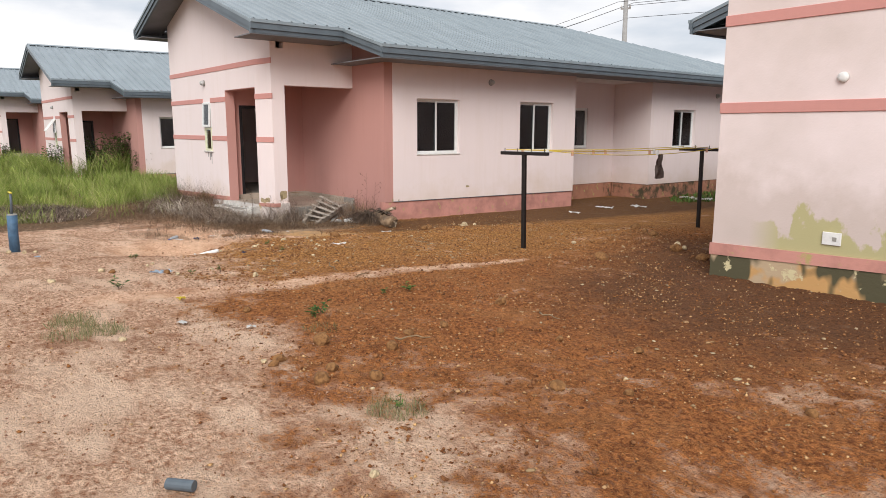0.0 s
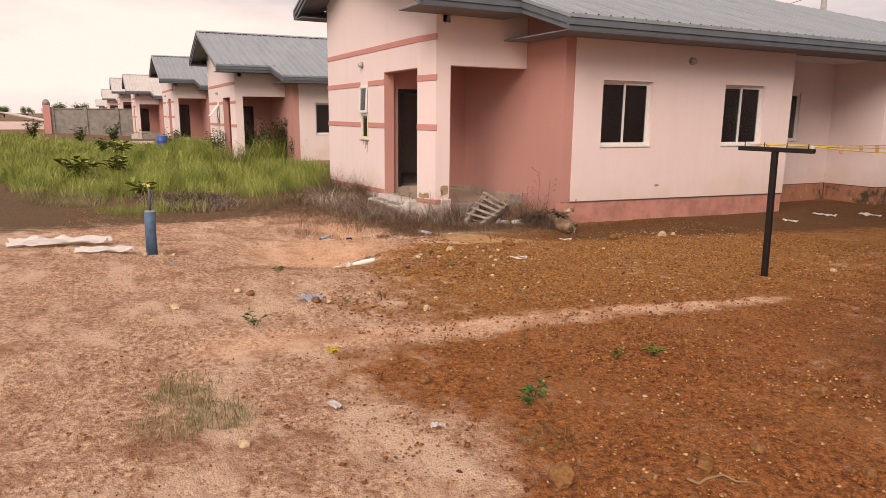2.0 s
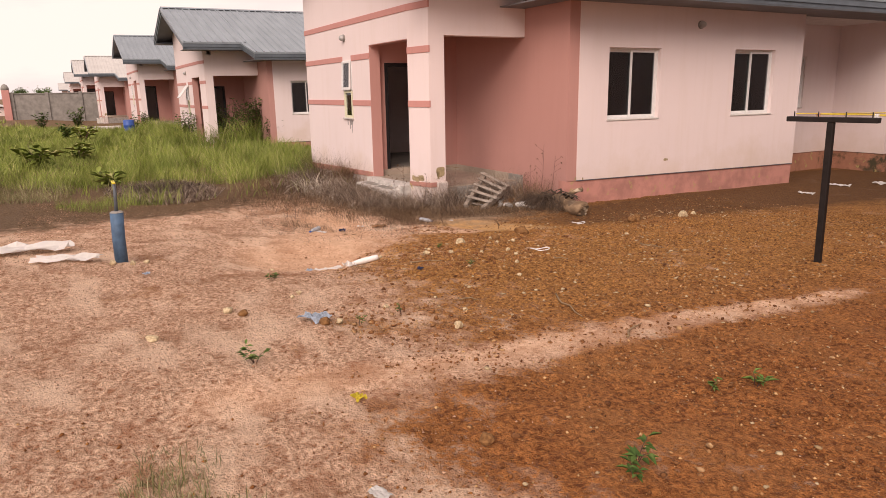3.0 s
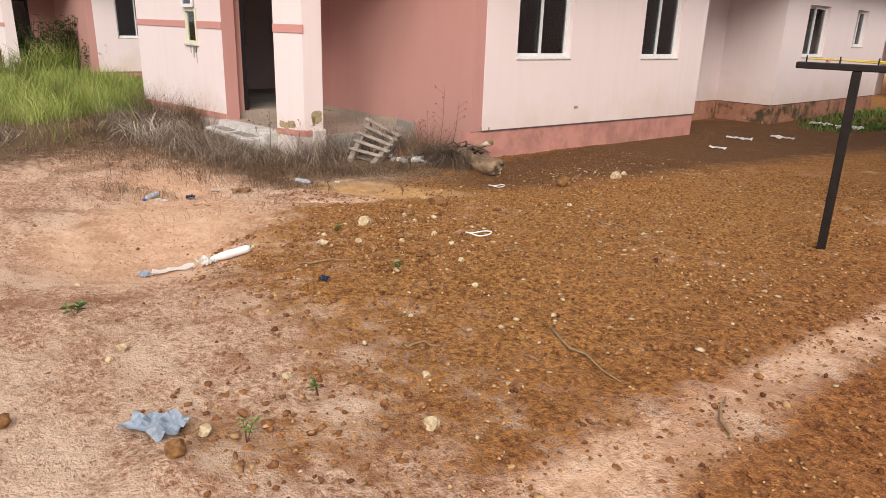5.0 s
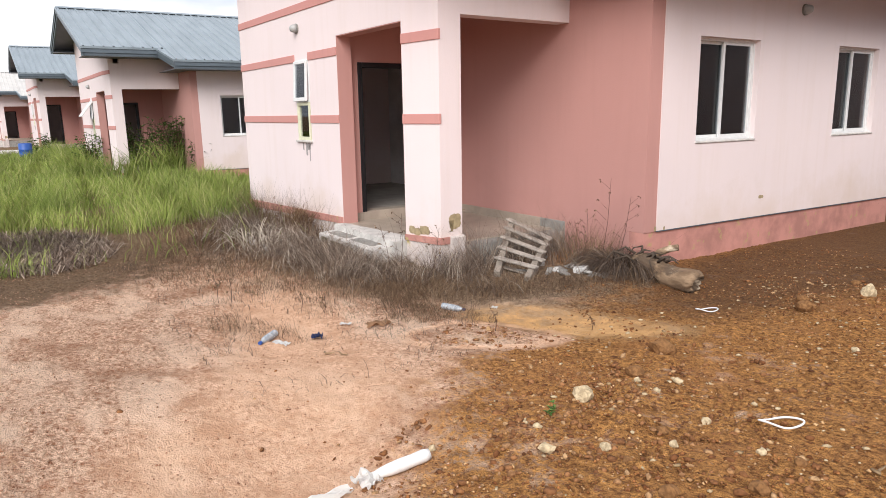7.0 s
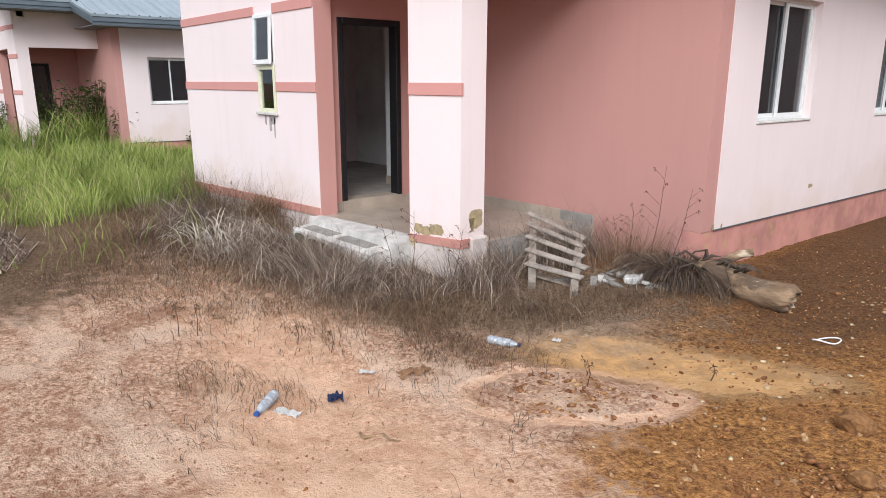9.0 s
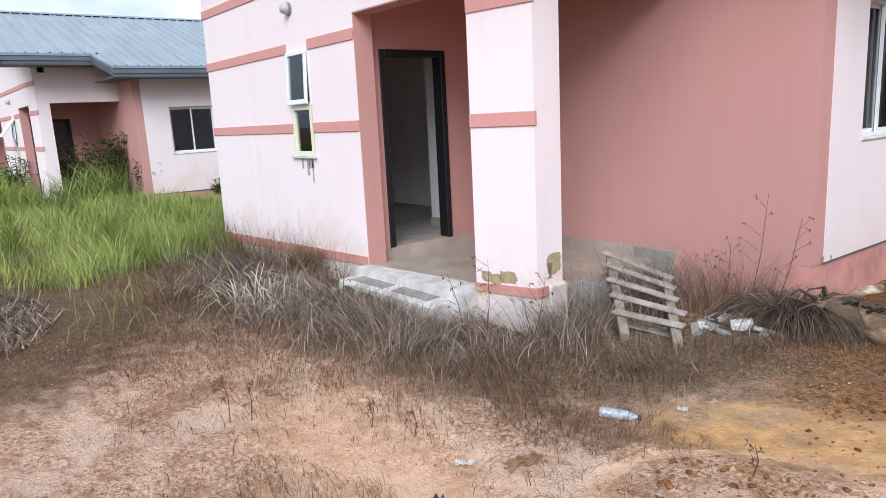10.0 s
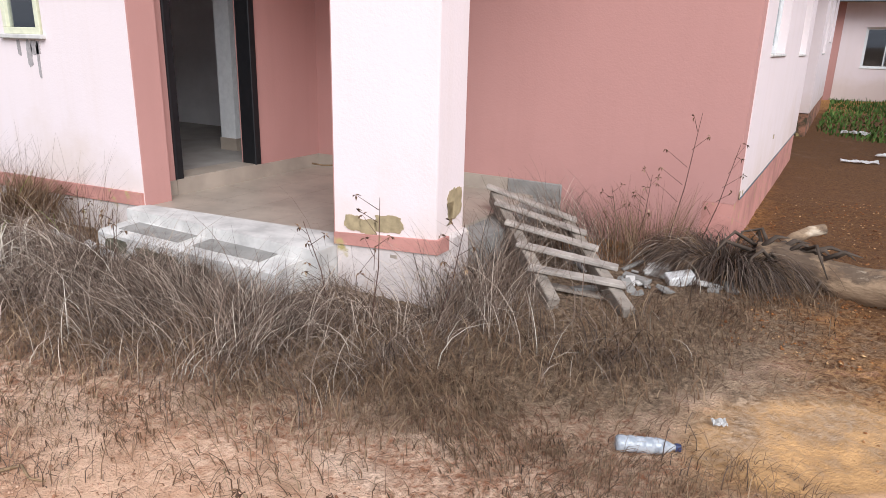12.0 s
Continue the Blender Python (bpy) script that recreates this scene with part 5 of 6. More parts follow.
def scatter(name, x, y, r, material, label, rng, sink=0.35, flat=0.7):
    if material in (M_LUMP, M_CLOD, M_CHALK, M_PEBBLE) and len(x) > 800:
        foot = np.interp(x, [-12.5, -10.7, -9.85, -9.2, -7.6, -6.3, -6.2], [7.6, 5.45, 4.15, 3.65, 3.6, 3.0, -9])
        ok = rng.random(len(x)) < 0.04 + 0.96 / (1 + np.exp(-(y - foot) * 5))
        x, y, r = x[ok], y[ok], r[ok]
    n = len(x)
    base_v, base_f = (OCT_V, OCT_F) if n > 6000 else (ICO_V, ICO_F)
    z = land(x, y) + bumps(x, y)
    sc = r[:, None] * rng.uniform(0.6, 1.3, (n, 3)) * [1, 1, flat]
    v = base_v[None] * rng.uniform(0.55, 1.25, (n, len(base_v), 1)) * sc[:, None]
    a = rng.uniform(0, 6.28, n)
    c, s = np.cos(a)[:, None], np.sin(a)[:, None]
    v = np.stack([v[..., 0] * c - v[..., 1] * s, v[..., 0] * s + v[..., 1] * c, v[..., 2]], -1)
    v += np.stack([x, y, z + r * (0.5 - sink)], -1)[:, None]
    f = (np.arange(n)[:, None, None] * len(base_v) + base_f[None]).reshape(-1, 3)
    return tagged(new(name, rand_mesh(name, v.reshape(-1, 3), f, material)), label, "gravel", kind="stuff")


n = 140000
x, y = rng.uniform(-12.2, 1.0, n), rng.uniform(0.9, 12.0, n)
w = np.clip((y - 1.3 - 0.25 * np.clip(-(x + 3), 0, 12)) / 1.2, 0.12, 1.0) * (0.3 + 0.7 * (np.sin(1.7 * x + 0.6) * np.sin(2.1 * y + 1) + 0.5 * np.sin(4.3 * x) * np.sin(3.9 * y) > -0.1))
keep = (rng.random(n) < w) & ~((x < -9.9) & (y > 5.9) & (y < 7.3)) & (rng.random(n) < np.clip(1.25 - y / 14, 0.3, 1))
scatter("gravel", x[keep], y[keep], 0.004 + 0.0115 * rng.random(keep.sum()) ** 3, M_PEBBLE, "loose rusty laterite gravel", rng, 0.2)
n = 9000
x, y = rng.uniform(-11.3, 0.5, n), rng.uniform(2.0, 11.0, n)
keep = rng.random(n) < np.where(x < -6.4, 0.9, 0.35) * np.clip((y - 2.2 - 0.2 * np.clip(-(x + 5), 0, 12)) / 1.5, 0.08, 1)
scatter("coarse_gravel", x[keep], y[keep], 0.006 + 0.017 * rng.random(keep.sum()) ** 3, M_LUMP, "coarse laterite lumps and gravel", rng)
n = 11000
x, y = rng.uniform(-11.5, 0.8, n), rng.uniform(1.5, 11.5, n)
keep = rng.random(n) < np.clip((y - 1.8 - 0.22 * np.clip(-(x + 4), 0, 12)) / 1.4, 0.06, 1) * (0.25 + 0.75 * (np.sin(2.3 * x + 1.2) * np.sin(1.9 * y) + 0.4 * np.sin(5.0 * x) * np.sin(4.4 * y) > 0))
scatter("soil_clods", x[keep], y[keep], 0.007 + 0.013 * rng.random(keep.sum()) ** 2.5, M_CLOD, "crumbly dark soil clods", rng, 0.3)
n = 60000
x, y = rng.uniform(-17.0, -0.8, n), rng.uniform(0.6, 5.6, n)
keep = rng.random(n) < np.clip(1.2 - (y - 1.6 - 0.28 * np.clip(-(x + 4), 0, 12)) / 1.2, 0.03, 1) * (0.35 + 0.65 * (np.sin(2.9 * x) * np.sin(2.3 * y + 0.5) > -0.15))
scatter("grit", x[keep], y[keep], 0.003 + 0.007 * rng.random(keep.sum()) ** 2.5, M_PEBBLE_PALE, "pale grit on trodden sand", rng, 0.2)
n = 6500
x, y = rng.uniform(-11.0, -0.5, n), rng.uniform(2.2, 11.0, n)
keep = rng.random(n) < np.where(x < -6.4, 0.85, 0.22) * np.clip((y - 2.4 - 0.32 * np.clip(-(x + 5), 0, 12)) / 1.2, 0.05, 1) * (0.3 + 0.7 * (np.sin(1.9 * x + 0.4) * np.sin(2.6 * y) > -0.2))
scatter("pale_chips", x[keep], y[keep], 0.005 + 0.021 * rng.random(keep.sum()) ** 4, M_CHALK, "pale yellowish stone chips in the gravel", rng, 0.2, 0.45)
for cx, cy, r, m in ((-9.5, 4.4, 0.6, 320), (-10.0, 5.2, 0.6, 260), (-8.6, 4.0, 0.7, 260), (-7.1, 3.2, 0.55, 260), (-6.7, 10.4, 0.9, 260), (-5.2, 9.1, 0.8, 260), (-6.0, 9.6, 0.7, 200), (-10.2, 9.2, 0.6, 120), (-9.7, 8.8, 0.7, 120), (-8.9, 4.9, 0.75, 420), (-9.5, 6.0, 0.7, 300), (-11.30, 5.74, 0.36, 150)):
    a, q = rng.uniform(0, 6.28, m), r * np.sqrt(rng.random(m))
    scatter("rubble_patch", cx + q * np.cos(a), cy + q * np.sin(a), 0.007 + 0.02 * rng.random(m) ** 3, M_LUMP, "patch of rusty rubble on the soil", rng)


def stone_mesh(seed, material):
    r = np.random.default_rng(seed)
    bm = bmesh.new()
    bmesh.ops.create_icosphere(bm, subdivisions=2, radius=1)
    sq = r.uniform(0.75, 1.1, 3)
    for v in bm.verts:
        f = 1 + 0.38 * noise.noise(v.co * 1.1 + Vector((seed * 3.1, 0, 0))) + 0.20 * noise.noise(v.co * 2.6 + Vector((0, seed, 0)))
        v.co = Vector((v.co.x * f * sq[0], v.co.y * f * sq[1], v.co.z * f * 0.74))
    me = bpy.data.meshes.new("stone")
    bm.to_mesh(me)
    bm.free()
    me.materials.append(material)
    return me


STONES, CHALKS = [stone_mesh(k, M_STONE) for k in range(5)], [stone_mesh(k + 9, M_CHALK) for k in range(3)]


def stone(x, y, r, pale=False):
    r *= 0.5 if pale else 0.62
    ob = new("stone", random.choice(CHALKS if pale else STONES))
    ob.matrix_basis = pose(x, y, ground_z(x, y) + r * 0.38, 0, 0, random.uniform(0, 360)) @ Matrix.Diagonal((r, r, r, 1))
    tagged(ob, "small pale stone lying on the soil" if pale else "rough rusty laterite stone on the soil", "stone", "loose stones")


for x, y, r, p in ((-3.90, 2.82, 0.12, 0), (-3.53, 3.18, 0.08, 0), (-3.39, 2.62, 0.07, 0), (-3.25, 2.47, 0.09, 0), (-4.14, 4.79, 0.09, 0), (-3.74, 2.42, 0.07, 0), (-3.12, 2.78, 0.08, 0), (-3.67, 2.35, 0.06, 0), (-3.77, 2.33, 0.05, 1), (-5.23, 2.82, 0.06, 0),
                   (-5.39, 7.79, 0.11, 0), (-5.32, 7.66, 0.08, 0), (-6.75, 8.82, 0.09, 1), (-6.55, 9.02, 0.07, 0), (-7.71, 2.20, 0.08, 1), (-7.26, 1.65, 0.08, 1), (-7.39, 3.29, 0.05, 1), (-7.14, 2.83, 0.06, 1), (-6.71, 3.53, 0.075, 1), (-4.69, 1.69, 0.06, 1), (-7.60, 2.28, 0.06, 0), (-7.00, 2.68, 0.075, 0),  (-10.13, 9.68, 0.09, 1), (-10.34, 9.85, 0.07, 0), (-10.22, 8.60, 0.10, 0), (-10.04, 8.45, 0.06, 0),
                   (-8.45, 4.98, 0.07, 0), (-8.25, 5.08, 0.05, 1), (-8.65, 4.67, 0.06, 0), (-8.95, 4.78, 0.05, 0), (-7.05, 3.78, 0.045, 1), (-8.05, 2.82, 0.045, 1), (-7.95, 2.74, 0.04, 1), (-9.27, 2.92, 0.045, 1), (-2.05, 2.08, 0.055, 1), (-2.35, 3.58, 0.08, 0),
                   (-2.05, 3.88, 0.06, 0), (-2.55, 4.67, 0.06, 0), (-3.05, 4.38, 0.05, 0), (-1.25, 4.48, 0.07, 0), (-3.75, 3.48, 0.06, 0), (-6.25, 5.03, 0.05, 0), (-7.85, 4.83, 0.045, 1), (-7.35, 5.98, 0.05, 0), (-9.23, 7.45, 0.06, 1), (-8.05, 6.98, 0.05, 1),
                   (-5.05, 9.02, 0.11, 1), (-4.85, 8.88, 0.08, 1), (-5.95, 9.77, 0.12, 0), (-6.65, 10.27, 0.13, 0), (-6.95, 10.67, 0.10, 0), (-6.25, 9.97, 0.09, 0), (-9.95, 6.38, 0.06, 0), (-8.50, 5.38, 0.05, 0), (-9.09, 5.20, 0.05, 0), (-9.63, 5.65, 0.05, 1), (-10.01, 6.38, 0.14, 0), (-9.71, 5.29, 0.14, 1), (-9.07, 5.53, 0.06, 1), (-8.67, 5.36, 0.055, 1), (-9.30, 4.62, 0.075, 1), (-9.12, 4.82, 0.065, 1), (-9.54, 4.78, 0.05, 1), (-9.78, 4.28, 0.05, 1),
                   (-8.96, 5.11, 0.055, 1), (-9.54, 5.92, 0.06, 1), (-9.95, 9.26, 0.16, 1), (-9.79, 5.83, 0.09, 0), (-10.07, 8.36, 0.13, 0), (-5.29, 7.67, 0.15, 0), (-4.86, 8.71, 0.14, 0), (-4.43, 8.63, 0.12, 0), (-3.43, 4.12, 0.06, 0), (-3.77, 3.83, 0.06, 0)):
    stone(x, y, r, p)


# ---- things on the plot ----
M_GREYWOOD = simple("weathered_grey_wood", (0.33, 0.28, 0.23), 0.9, 0, 0.45, 12, 0.5)
M_SLAT = simple("bleached_slat_wood", (0.46, 0.405, 0.35), 0.9, 0, 0.5, 9, 0.5)
def log_material():
    k = Mat("weathered_log", 0.85)
    c = k.mix(k.span(k.noise(9, 6, 0.6, (0.35, 1, 1)), 0.38, 0.62), (0.34, 0.235, 0.145), (0.18, 0.115, 0.068))
    c = k.mix(k.span(k.noise(5, 6, 0.65, (0.6, 1, 1)), 0.48, 0.58, 0, 0.8), c, (0.085, 0.058, 0.04))
    c = k.mix(k.span(k.noise(6.3, 5, 0.6, (0.5, 1, 1)), 0.58, 0.66, 0, 0.85), c, (0.60, 0.49, 0.36))
    k.color(c)
    return k.bump(k.noise(22, 5, 0.6, (0.3, 1, 1)), 0.9, 0.025).m


M_LOG = log_material()
M_BARK = simple("dark_root_bark", (0.085, 0.062, 0.045), 0.95, 0, 0.4, 14, 0.6)
M_STEEL = simple("dark_painted_steel", (0.022, 0.017, 0.016), 0.55, 0.3, 0.4, 15, 0.2)
M_YELLOW = simple("yellow_washing_line", (0.62, 0.46, 0.06), 0.6, 0, 0.2, 20, 0.05)
M_PEG = simple("peach_plastic_peg", (0.62, 0.36, 0.25), 0.5, 0, 0.2, 20, 0.0)
M_CLOTH = simple("grey_brown_rag", (0.23, 0.175, 0.155), 0.95, 0, 0.3, 30, 0.3)
M_BLUE = simple("blue_pipe_paint", (0.075, 0.15, 0.25), 0.6, 0, 0.55, 9, 0.2)
M_BARREL = simple("blue_plastic_drum", (0.035, 0.10, 0.36), 0.45, 0, 0.2, 5, 0.1)
M_PVC = simple("grey_plastic_pipe", (0.11, 0.135, 0.16), 0.5, 0, 0.3, 12, 0.1)
M_SHEET = simple("white_plastic_sheet", (0.88, 0.86, 0.83), 0.5, 0, 0.1, 5, 0.3)
M_BLUELITTER = simple("blue_wrapper", (0.52, 0.62, 0.74), 0.5, 0, 0.4, 60, 0.2)
M_NAVY = simple("navy_wrapper", (0.03, 0.045, 0.13), 0.4, 0, 0.4, 60, 0.2)
M_POLE = simple("concrete_pole", (0.33, 0.32, 0.31), 0.9, 0, 0.2, 4, 0.2)
M_BLOCK = simple("grey_block_wall", (0.30, 0.285, 0.26), 0.95, 0, 0.35, 2.5, 0.3)
M_TWIG = simple("dry_twig", (0.30, 0.20, 0.11), 0.9, 0, 0.4, 20, 0.3)
M_PEEL = simple("pale_dry_leaf", (0.50, 0.30, 0.17), 0.8, 0, 0.35, 25, 0.3)
M_YELLOWBIT = simple("yellow_scrap", (0.68, 0.55, 0.05), 0.6, 0, 0.2, 20, 0.0)


def bottle_material():
    k = Mat("clear_bottle_plastic", 0.22, 0, 0.5)
    k.color(k.mix(k.span(k.noise(40, 3), 0.4, 0.6), (0.66, 0.69, 0.72), (0.42, 0.46, 0.51)))
    k.b.inputs["Transmission Weight"].default_value = 0.45
    return k.m


M_BOTTLE = bottle_material()


def t_post(x, y, along, height, half):
    """A washing-line post of square tube with a cross bar."""
    z = ground_z(x, y)
    p = new("washing_line_post")
    box("post", (-0.03, -0.03, -0.15), (0.03, 0.03, height), M_STEEL, p, "", 0.006)
    bar = box("crossbar", (-half, -0.035, height), (half, 0.035, height + 0.05), M_STEEL, p, "", 0.006)
    for k in (-0.85, -0.3, 0.3, 0.85):
        tube("hook", [(k * half, 0, height + 0.045), (k * half, 0, height + 0.10)], 0.006, M_STEEL, bar, "", 6)
    p.matrix_basis = pose(x, y, z, 1.0, 0, along)
    return tagged(p, "dark steel T-shaped washing line post", "washing post", "washing line posts"), z + height


P1, P2, BAR = (-7.0, 7.95), (-6.6, 12.1), 8.0
_, top1 = t_post(*P1, BAR, 1.225 - ground_z(*P1), 0.43)
_, top2 = t_post(*P2, BAR, 1.20 - ground_z(*P2), 0.43)
lines = new("washing_line")
for k, sag in ((-0.36, 0.03), (-0.12, 0.05), (0.13, 0.04), (0.36, 0.10)):
    ca, sa = math.cos(radians(BAR)), math.sin(radians(BAR))
    a, b = Vector((P1[0] + k * ca, P1[1] + k * sa, top1 + 0.075)), Vector((P2[0] + k * ca, P2[1] + k * sa, top2 + 0.075))
    pts = [a.lerp(b, i / 10) - Vector((0, 0, sag * 4 * (i / 10) * (1 - i / 10))) for i in range(11)]
    tube("line", pts, 0.007, M_YELLOW, lines, "", 6)
    if k > 0.3:
        rag_at = pts[6]
tagged(lines, "sagging yellow plastic washing lines between two posts", "washing line")
for i in range(9):
    q = random.random()
    k = random.choice((-0.36, -0.12, 0.13, 0.36))
    p = Vector((P1[0] + k, P1[1], top1 + 0.055)).lerp(Vector((P2[0] + k, P2[1], top2 + 0.055)), q) - Vector((0, 0, 0.16 * q * (1 - q)))
    bm = bmesh.new()
    add_box(bm, p + Vector((-0.012, -0.035, -0.05)), p + Vector((0.0, 0.0, 0.03)), 0.003)
    add_box(bm, p + Vector((0.002, -0.03, -0.05)), p + Vector((0.014, 0.005, 0.03)), 0.003)
    tagged(part("clothes_peg", bm, M_PEG if i % 3 else M_WHITE, None), "small pale plastic peg clipped on the line", "clothes peg", "pegs on the line")
bm = bmesh.new()
rows = []
for i in range(9):
    w = 0.05 + 0.028 * math.sin(i * 0.9) + 0.012 * i
    rows.append([bm.verts.new(rag_at + Vector((0.03 * math.sin(i + j * 1.7), (j - 2.5) / 5 * 2 * w, -0.05 * i + 0.01 * math.sin(j * 2)))) for j in range(6)])
for r0, r1 in zip(rows, rows[1:]):
    for j in range(5):
        bm.faces.new((r0[j], r0[j + 1], r1[j + 1], r1[j]))
bmesh.ops.solidify(bm, geom=bm.faces[:], thickness=0.006)
tagged(part("rag", bm, M_CLOTH, None, "", True), "crumpled grey-brown rag hanging from the washing line", "rag")

# blue stand pipe with a thin rod
p = new("stand_pipe")
tube("pipe", [(0, 0, -0.1), (0.005, 0, 0.25), (0.0, 0.01, 0.50)], [0.062, 0.06, 0.062], M_BLUE, p, "worn blue paint", 14)
tube("collar", [(0, 0.01, 0.50), (0, 0.01, 0.515)], [0.064, 0.045], M_CONC_GREY, p, "", 14, False)
tube("rod", [(0, 0.01, 0.51), (-0.01, 0.02, 0.70), (-0.02, 0.02, 0.80)], [0.017, 0.016, 0.014], M_PVC, p, "thin grey rod", 8)
box("tap_handle", (-0.10, 0.0, 0.785), (0.09, 0.03, 0.80), M_YELLOWBIT, p, "", 0.003)
p.location = (-10.12, 1.67, ground_z(-10.12, 1.67))
tagged(p, "worn blue stand pipe with a thin rod, set in bare soil", "pipe")
stone(-10.02, 1.59, 0.08, True), stone(-9.97, 1.76, 0.07, True), stone(-10.04, 1.89, 0.06, True)

# leaning pallet
TL, BL, BR, TR = (Vector(v) for v in ((-13.92, 8.27, -0.03), (-13.06, 7.33, -0.40), (-12.64, 7.42, -0.40), (-13.40, 8.42, -0.20)))
pal = new("broken_pallet")


def beam_between(name, a, b, w, t, parent, material, lift=0.0):
    a, b = Vector(a), Vector(b)
    d = b - a
    m = Matrix.Translation((a + b) / 2 + Vector((0, 0, lift))) @ d.to_track_quat('X', 'Z').to_matrix().to_4x4()
    return box(name, (-d.length / 2, -w / 2, -t / 2), (d.length / 2, w / 2, t / 2), material, parent, "", 0.005, m)


beam_between("stringer", TL, BL, 0.075, 0.10, pal, M_GREYWOOD)
beam_between("stringer", TR, BR, 0.075, 0.10, pal, M_GREYWOOD)
for k, q in enumerate((0.02, 0.20, 0.40, 0.60, 0.80)):
    a, b = TL.lerp(BL, q), TR.lerp(BR, q)
    d = (b - a).normalized() * 0.07
    beam_between("slat", a - d, b + d * (1.6 if k == 3 else 1), 0.085, 0.026, pal, M_SLAT, 0.068)
for q in (0.1, 0.75):
    beam_between("lower_slat", TL.lerp(BL, q), TR.lerp(BR, q), 0.08, 0.02, pal, M_GREYWOOD, -0.06)
tagged(pal, "broken grey wooden pallet leaning in the dead grass", "pallet")

# rubble beside the pallet
for k in range(26):
    x, y = -12.78 + random.gauss(0, 0.26), 8.1 + random.gauss(0, 0.22)
    r = random.uniform(0.03, 0.075)
    bm = bmesh.new()
    add_box(bm, (-r * random.uniform(0.9, 1.9), -r * 0.55, -r * 0.2), (r, r * 0.6, r * 0.2), r * 0.08)
    for v in bm.verts:
        v.co *= 1 + 0.15 * noise.noise(v.co * 14 + Vector((k, 0, 0)))
    ob = part("concrete_chunk", bm, M_CONC if k % 5 == 0 else M_CONC_GREY, None)
    ob.matrix_basis = pose(x, y, ground_z(x, y) + r * 0.3, random.uniform(-25, 25), random.uniform(-25, 25), random.uniform(0, 360))
    tagged(ob, "broken chunk of pale concrete beside the pallet", "rubble", "concrete chunks")
for x, y, r, turn in ((-12.5, 8.12, 0.085, 30), (-12.68, 8.3, 0.07, 10)):
    bm = bmesh.new()
    add_box(bm, (-r, -r * 0.6, 0), (r, r * 0.6, r * 0.8), 0.006)
    ob = part("white_block", bm, M_WHITE, None)
    ob.matrix_basis = pose(x, y, ground_z(x, y) + 0.005, 8, -10, turn)
    tagged(ob, "broken white block beside the pallet", "rubble", "white blocks")
for k in range(34):
    x, y = -16.75 + random.gauss(0, 0.38), 6.2 + random.gauss(0, 0.2)
    r = random.uniform(0.025, 0.07)
    bm = bmesh.new()
    add_box(bm, (-r, -r * 0.8, -r * 0.4), (r, r * 0.8, r * 0.4), r * 0.15)
    for v in bm.verts:
        v.co *= 1 + 0.4 * noise.noise(v.co * 14 + Vector((0, k, 0)))
    ob = part("plaster_chunk", bm, M_CONC if k % 3 else M_CONC_GREY, None)
    ob.matrix_basis = pose(x, y, ground_z(x, y) + r * 0.4 + 0.01, random.uniform(-30, 30), random.uniform(-30, 30), random.uniform(0, 360))
    tagged(ob, "broken chunk of white plaster in the dead grass", "rubble", "plaster chunks")

# log with roots
log = new("log")
LA, LB = Vector((-12.12, 8.60, -0.31)), Vector((-11.24, 8.43, -0.30))
axis = (LB - LA).normalized()
bm = bmesh.new()
N, SIDES = 22, 22
rings = []
for i in range(N + 1):
    q = i / N
    mid = LA.lerp(LB, q) + Vector((0, 0.02 * math.sin(q * 5), 0.015 * math.sin(q * 7)))
    r = 0.138 + 0.012 * math.sin(q * 6 + 1) - 0.014 * q
    row = []
    for j in range(SIDES):
        a = 2 * math.pi * j / SIDES
        n = noise.noise(Vector((q * 5, 1.6 * math.cos(a), 1.6 * math.sin(a)))) + 0.5 * noise.noise(Vector((q * 11, 4 * math.cos(a), 4 * math.sin(a))))
        rr = r * (1 + 0.13 * n)
        p = mid + Vector((0, math.cos(a), math.sin(a))) * rr
        if i >= N - 2:
            ragged = 0.5 + noise.noise(Vector((2.2 * math.cos(a), 2.2 * math.sin(a), 4.0)))
            p += axis * (0.13 * ragged + 0.05 * math.sin(a)) * (i - N + 3) / 3
            if i == N:
                p = p.lerp(mid + axis * 0.05, 0.30)
        row.append(bm.verts.new(p))
    rings.append(row)
for r0, r1 in zip(rings, rings[1:]):
    for j in range(SIDES):
        bm.faces.new((r0[j], r0[(j + 1) % SIDES], r1[(j + 1) % SIDES], r1[j]))
bm.faces.new(rings[0][::-1])
heart = bm.verts.new(LB - axis * 0.06)
for j in range(SIDES):
    bm.faces.new((rings[-1][j], rings[-1][(j + 1) % SIDES], heart))
bmesh.ops.recalc_face_normals(bm, faces=bm.faces)
part("trunk", bm, M_LOG, log, "peeled pale-brown trunk with a splintered end", True)
tube("branch_stub", [(-12.0, 8.66, -0.24), (-11.92, 8.74, -0.14), (-11.83, 8.80, -0.09), (-11.75, 8.84, -0.07)], [0.05, 0.042, 0.038, 0.036], M_LOG, log, "", 10)
for k in range(9):
    q = 0.03 + 0.06 * k
    p = LA.lerp(LB, q) + Vector((0, random.uniform(-0.06, 0.05), 0.13))
    e = p + Vector((random.uniform(0.08, 0.28), random.uniform(-0.05, 0.15), random.uniform(-0.03, 0.08)))
    tube("bark_flap", [p, (p + e) / 2 + Vector((0, 0, 0.04)), e], [0.03, 0.024, 0.006], M_BARK, log, "loose dark bark", 7, True, 0.5)
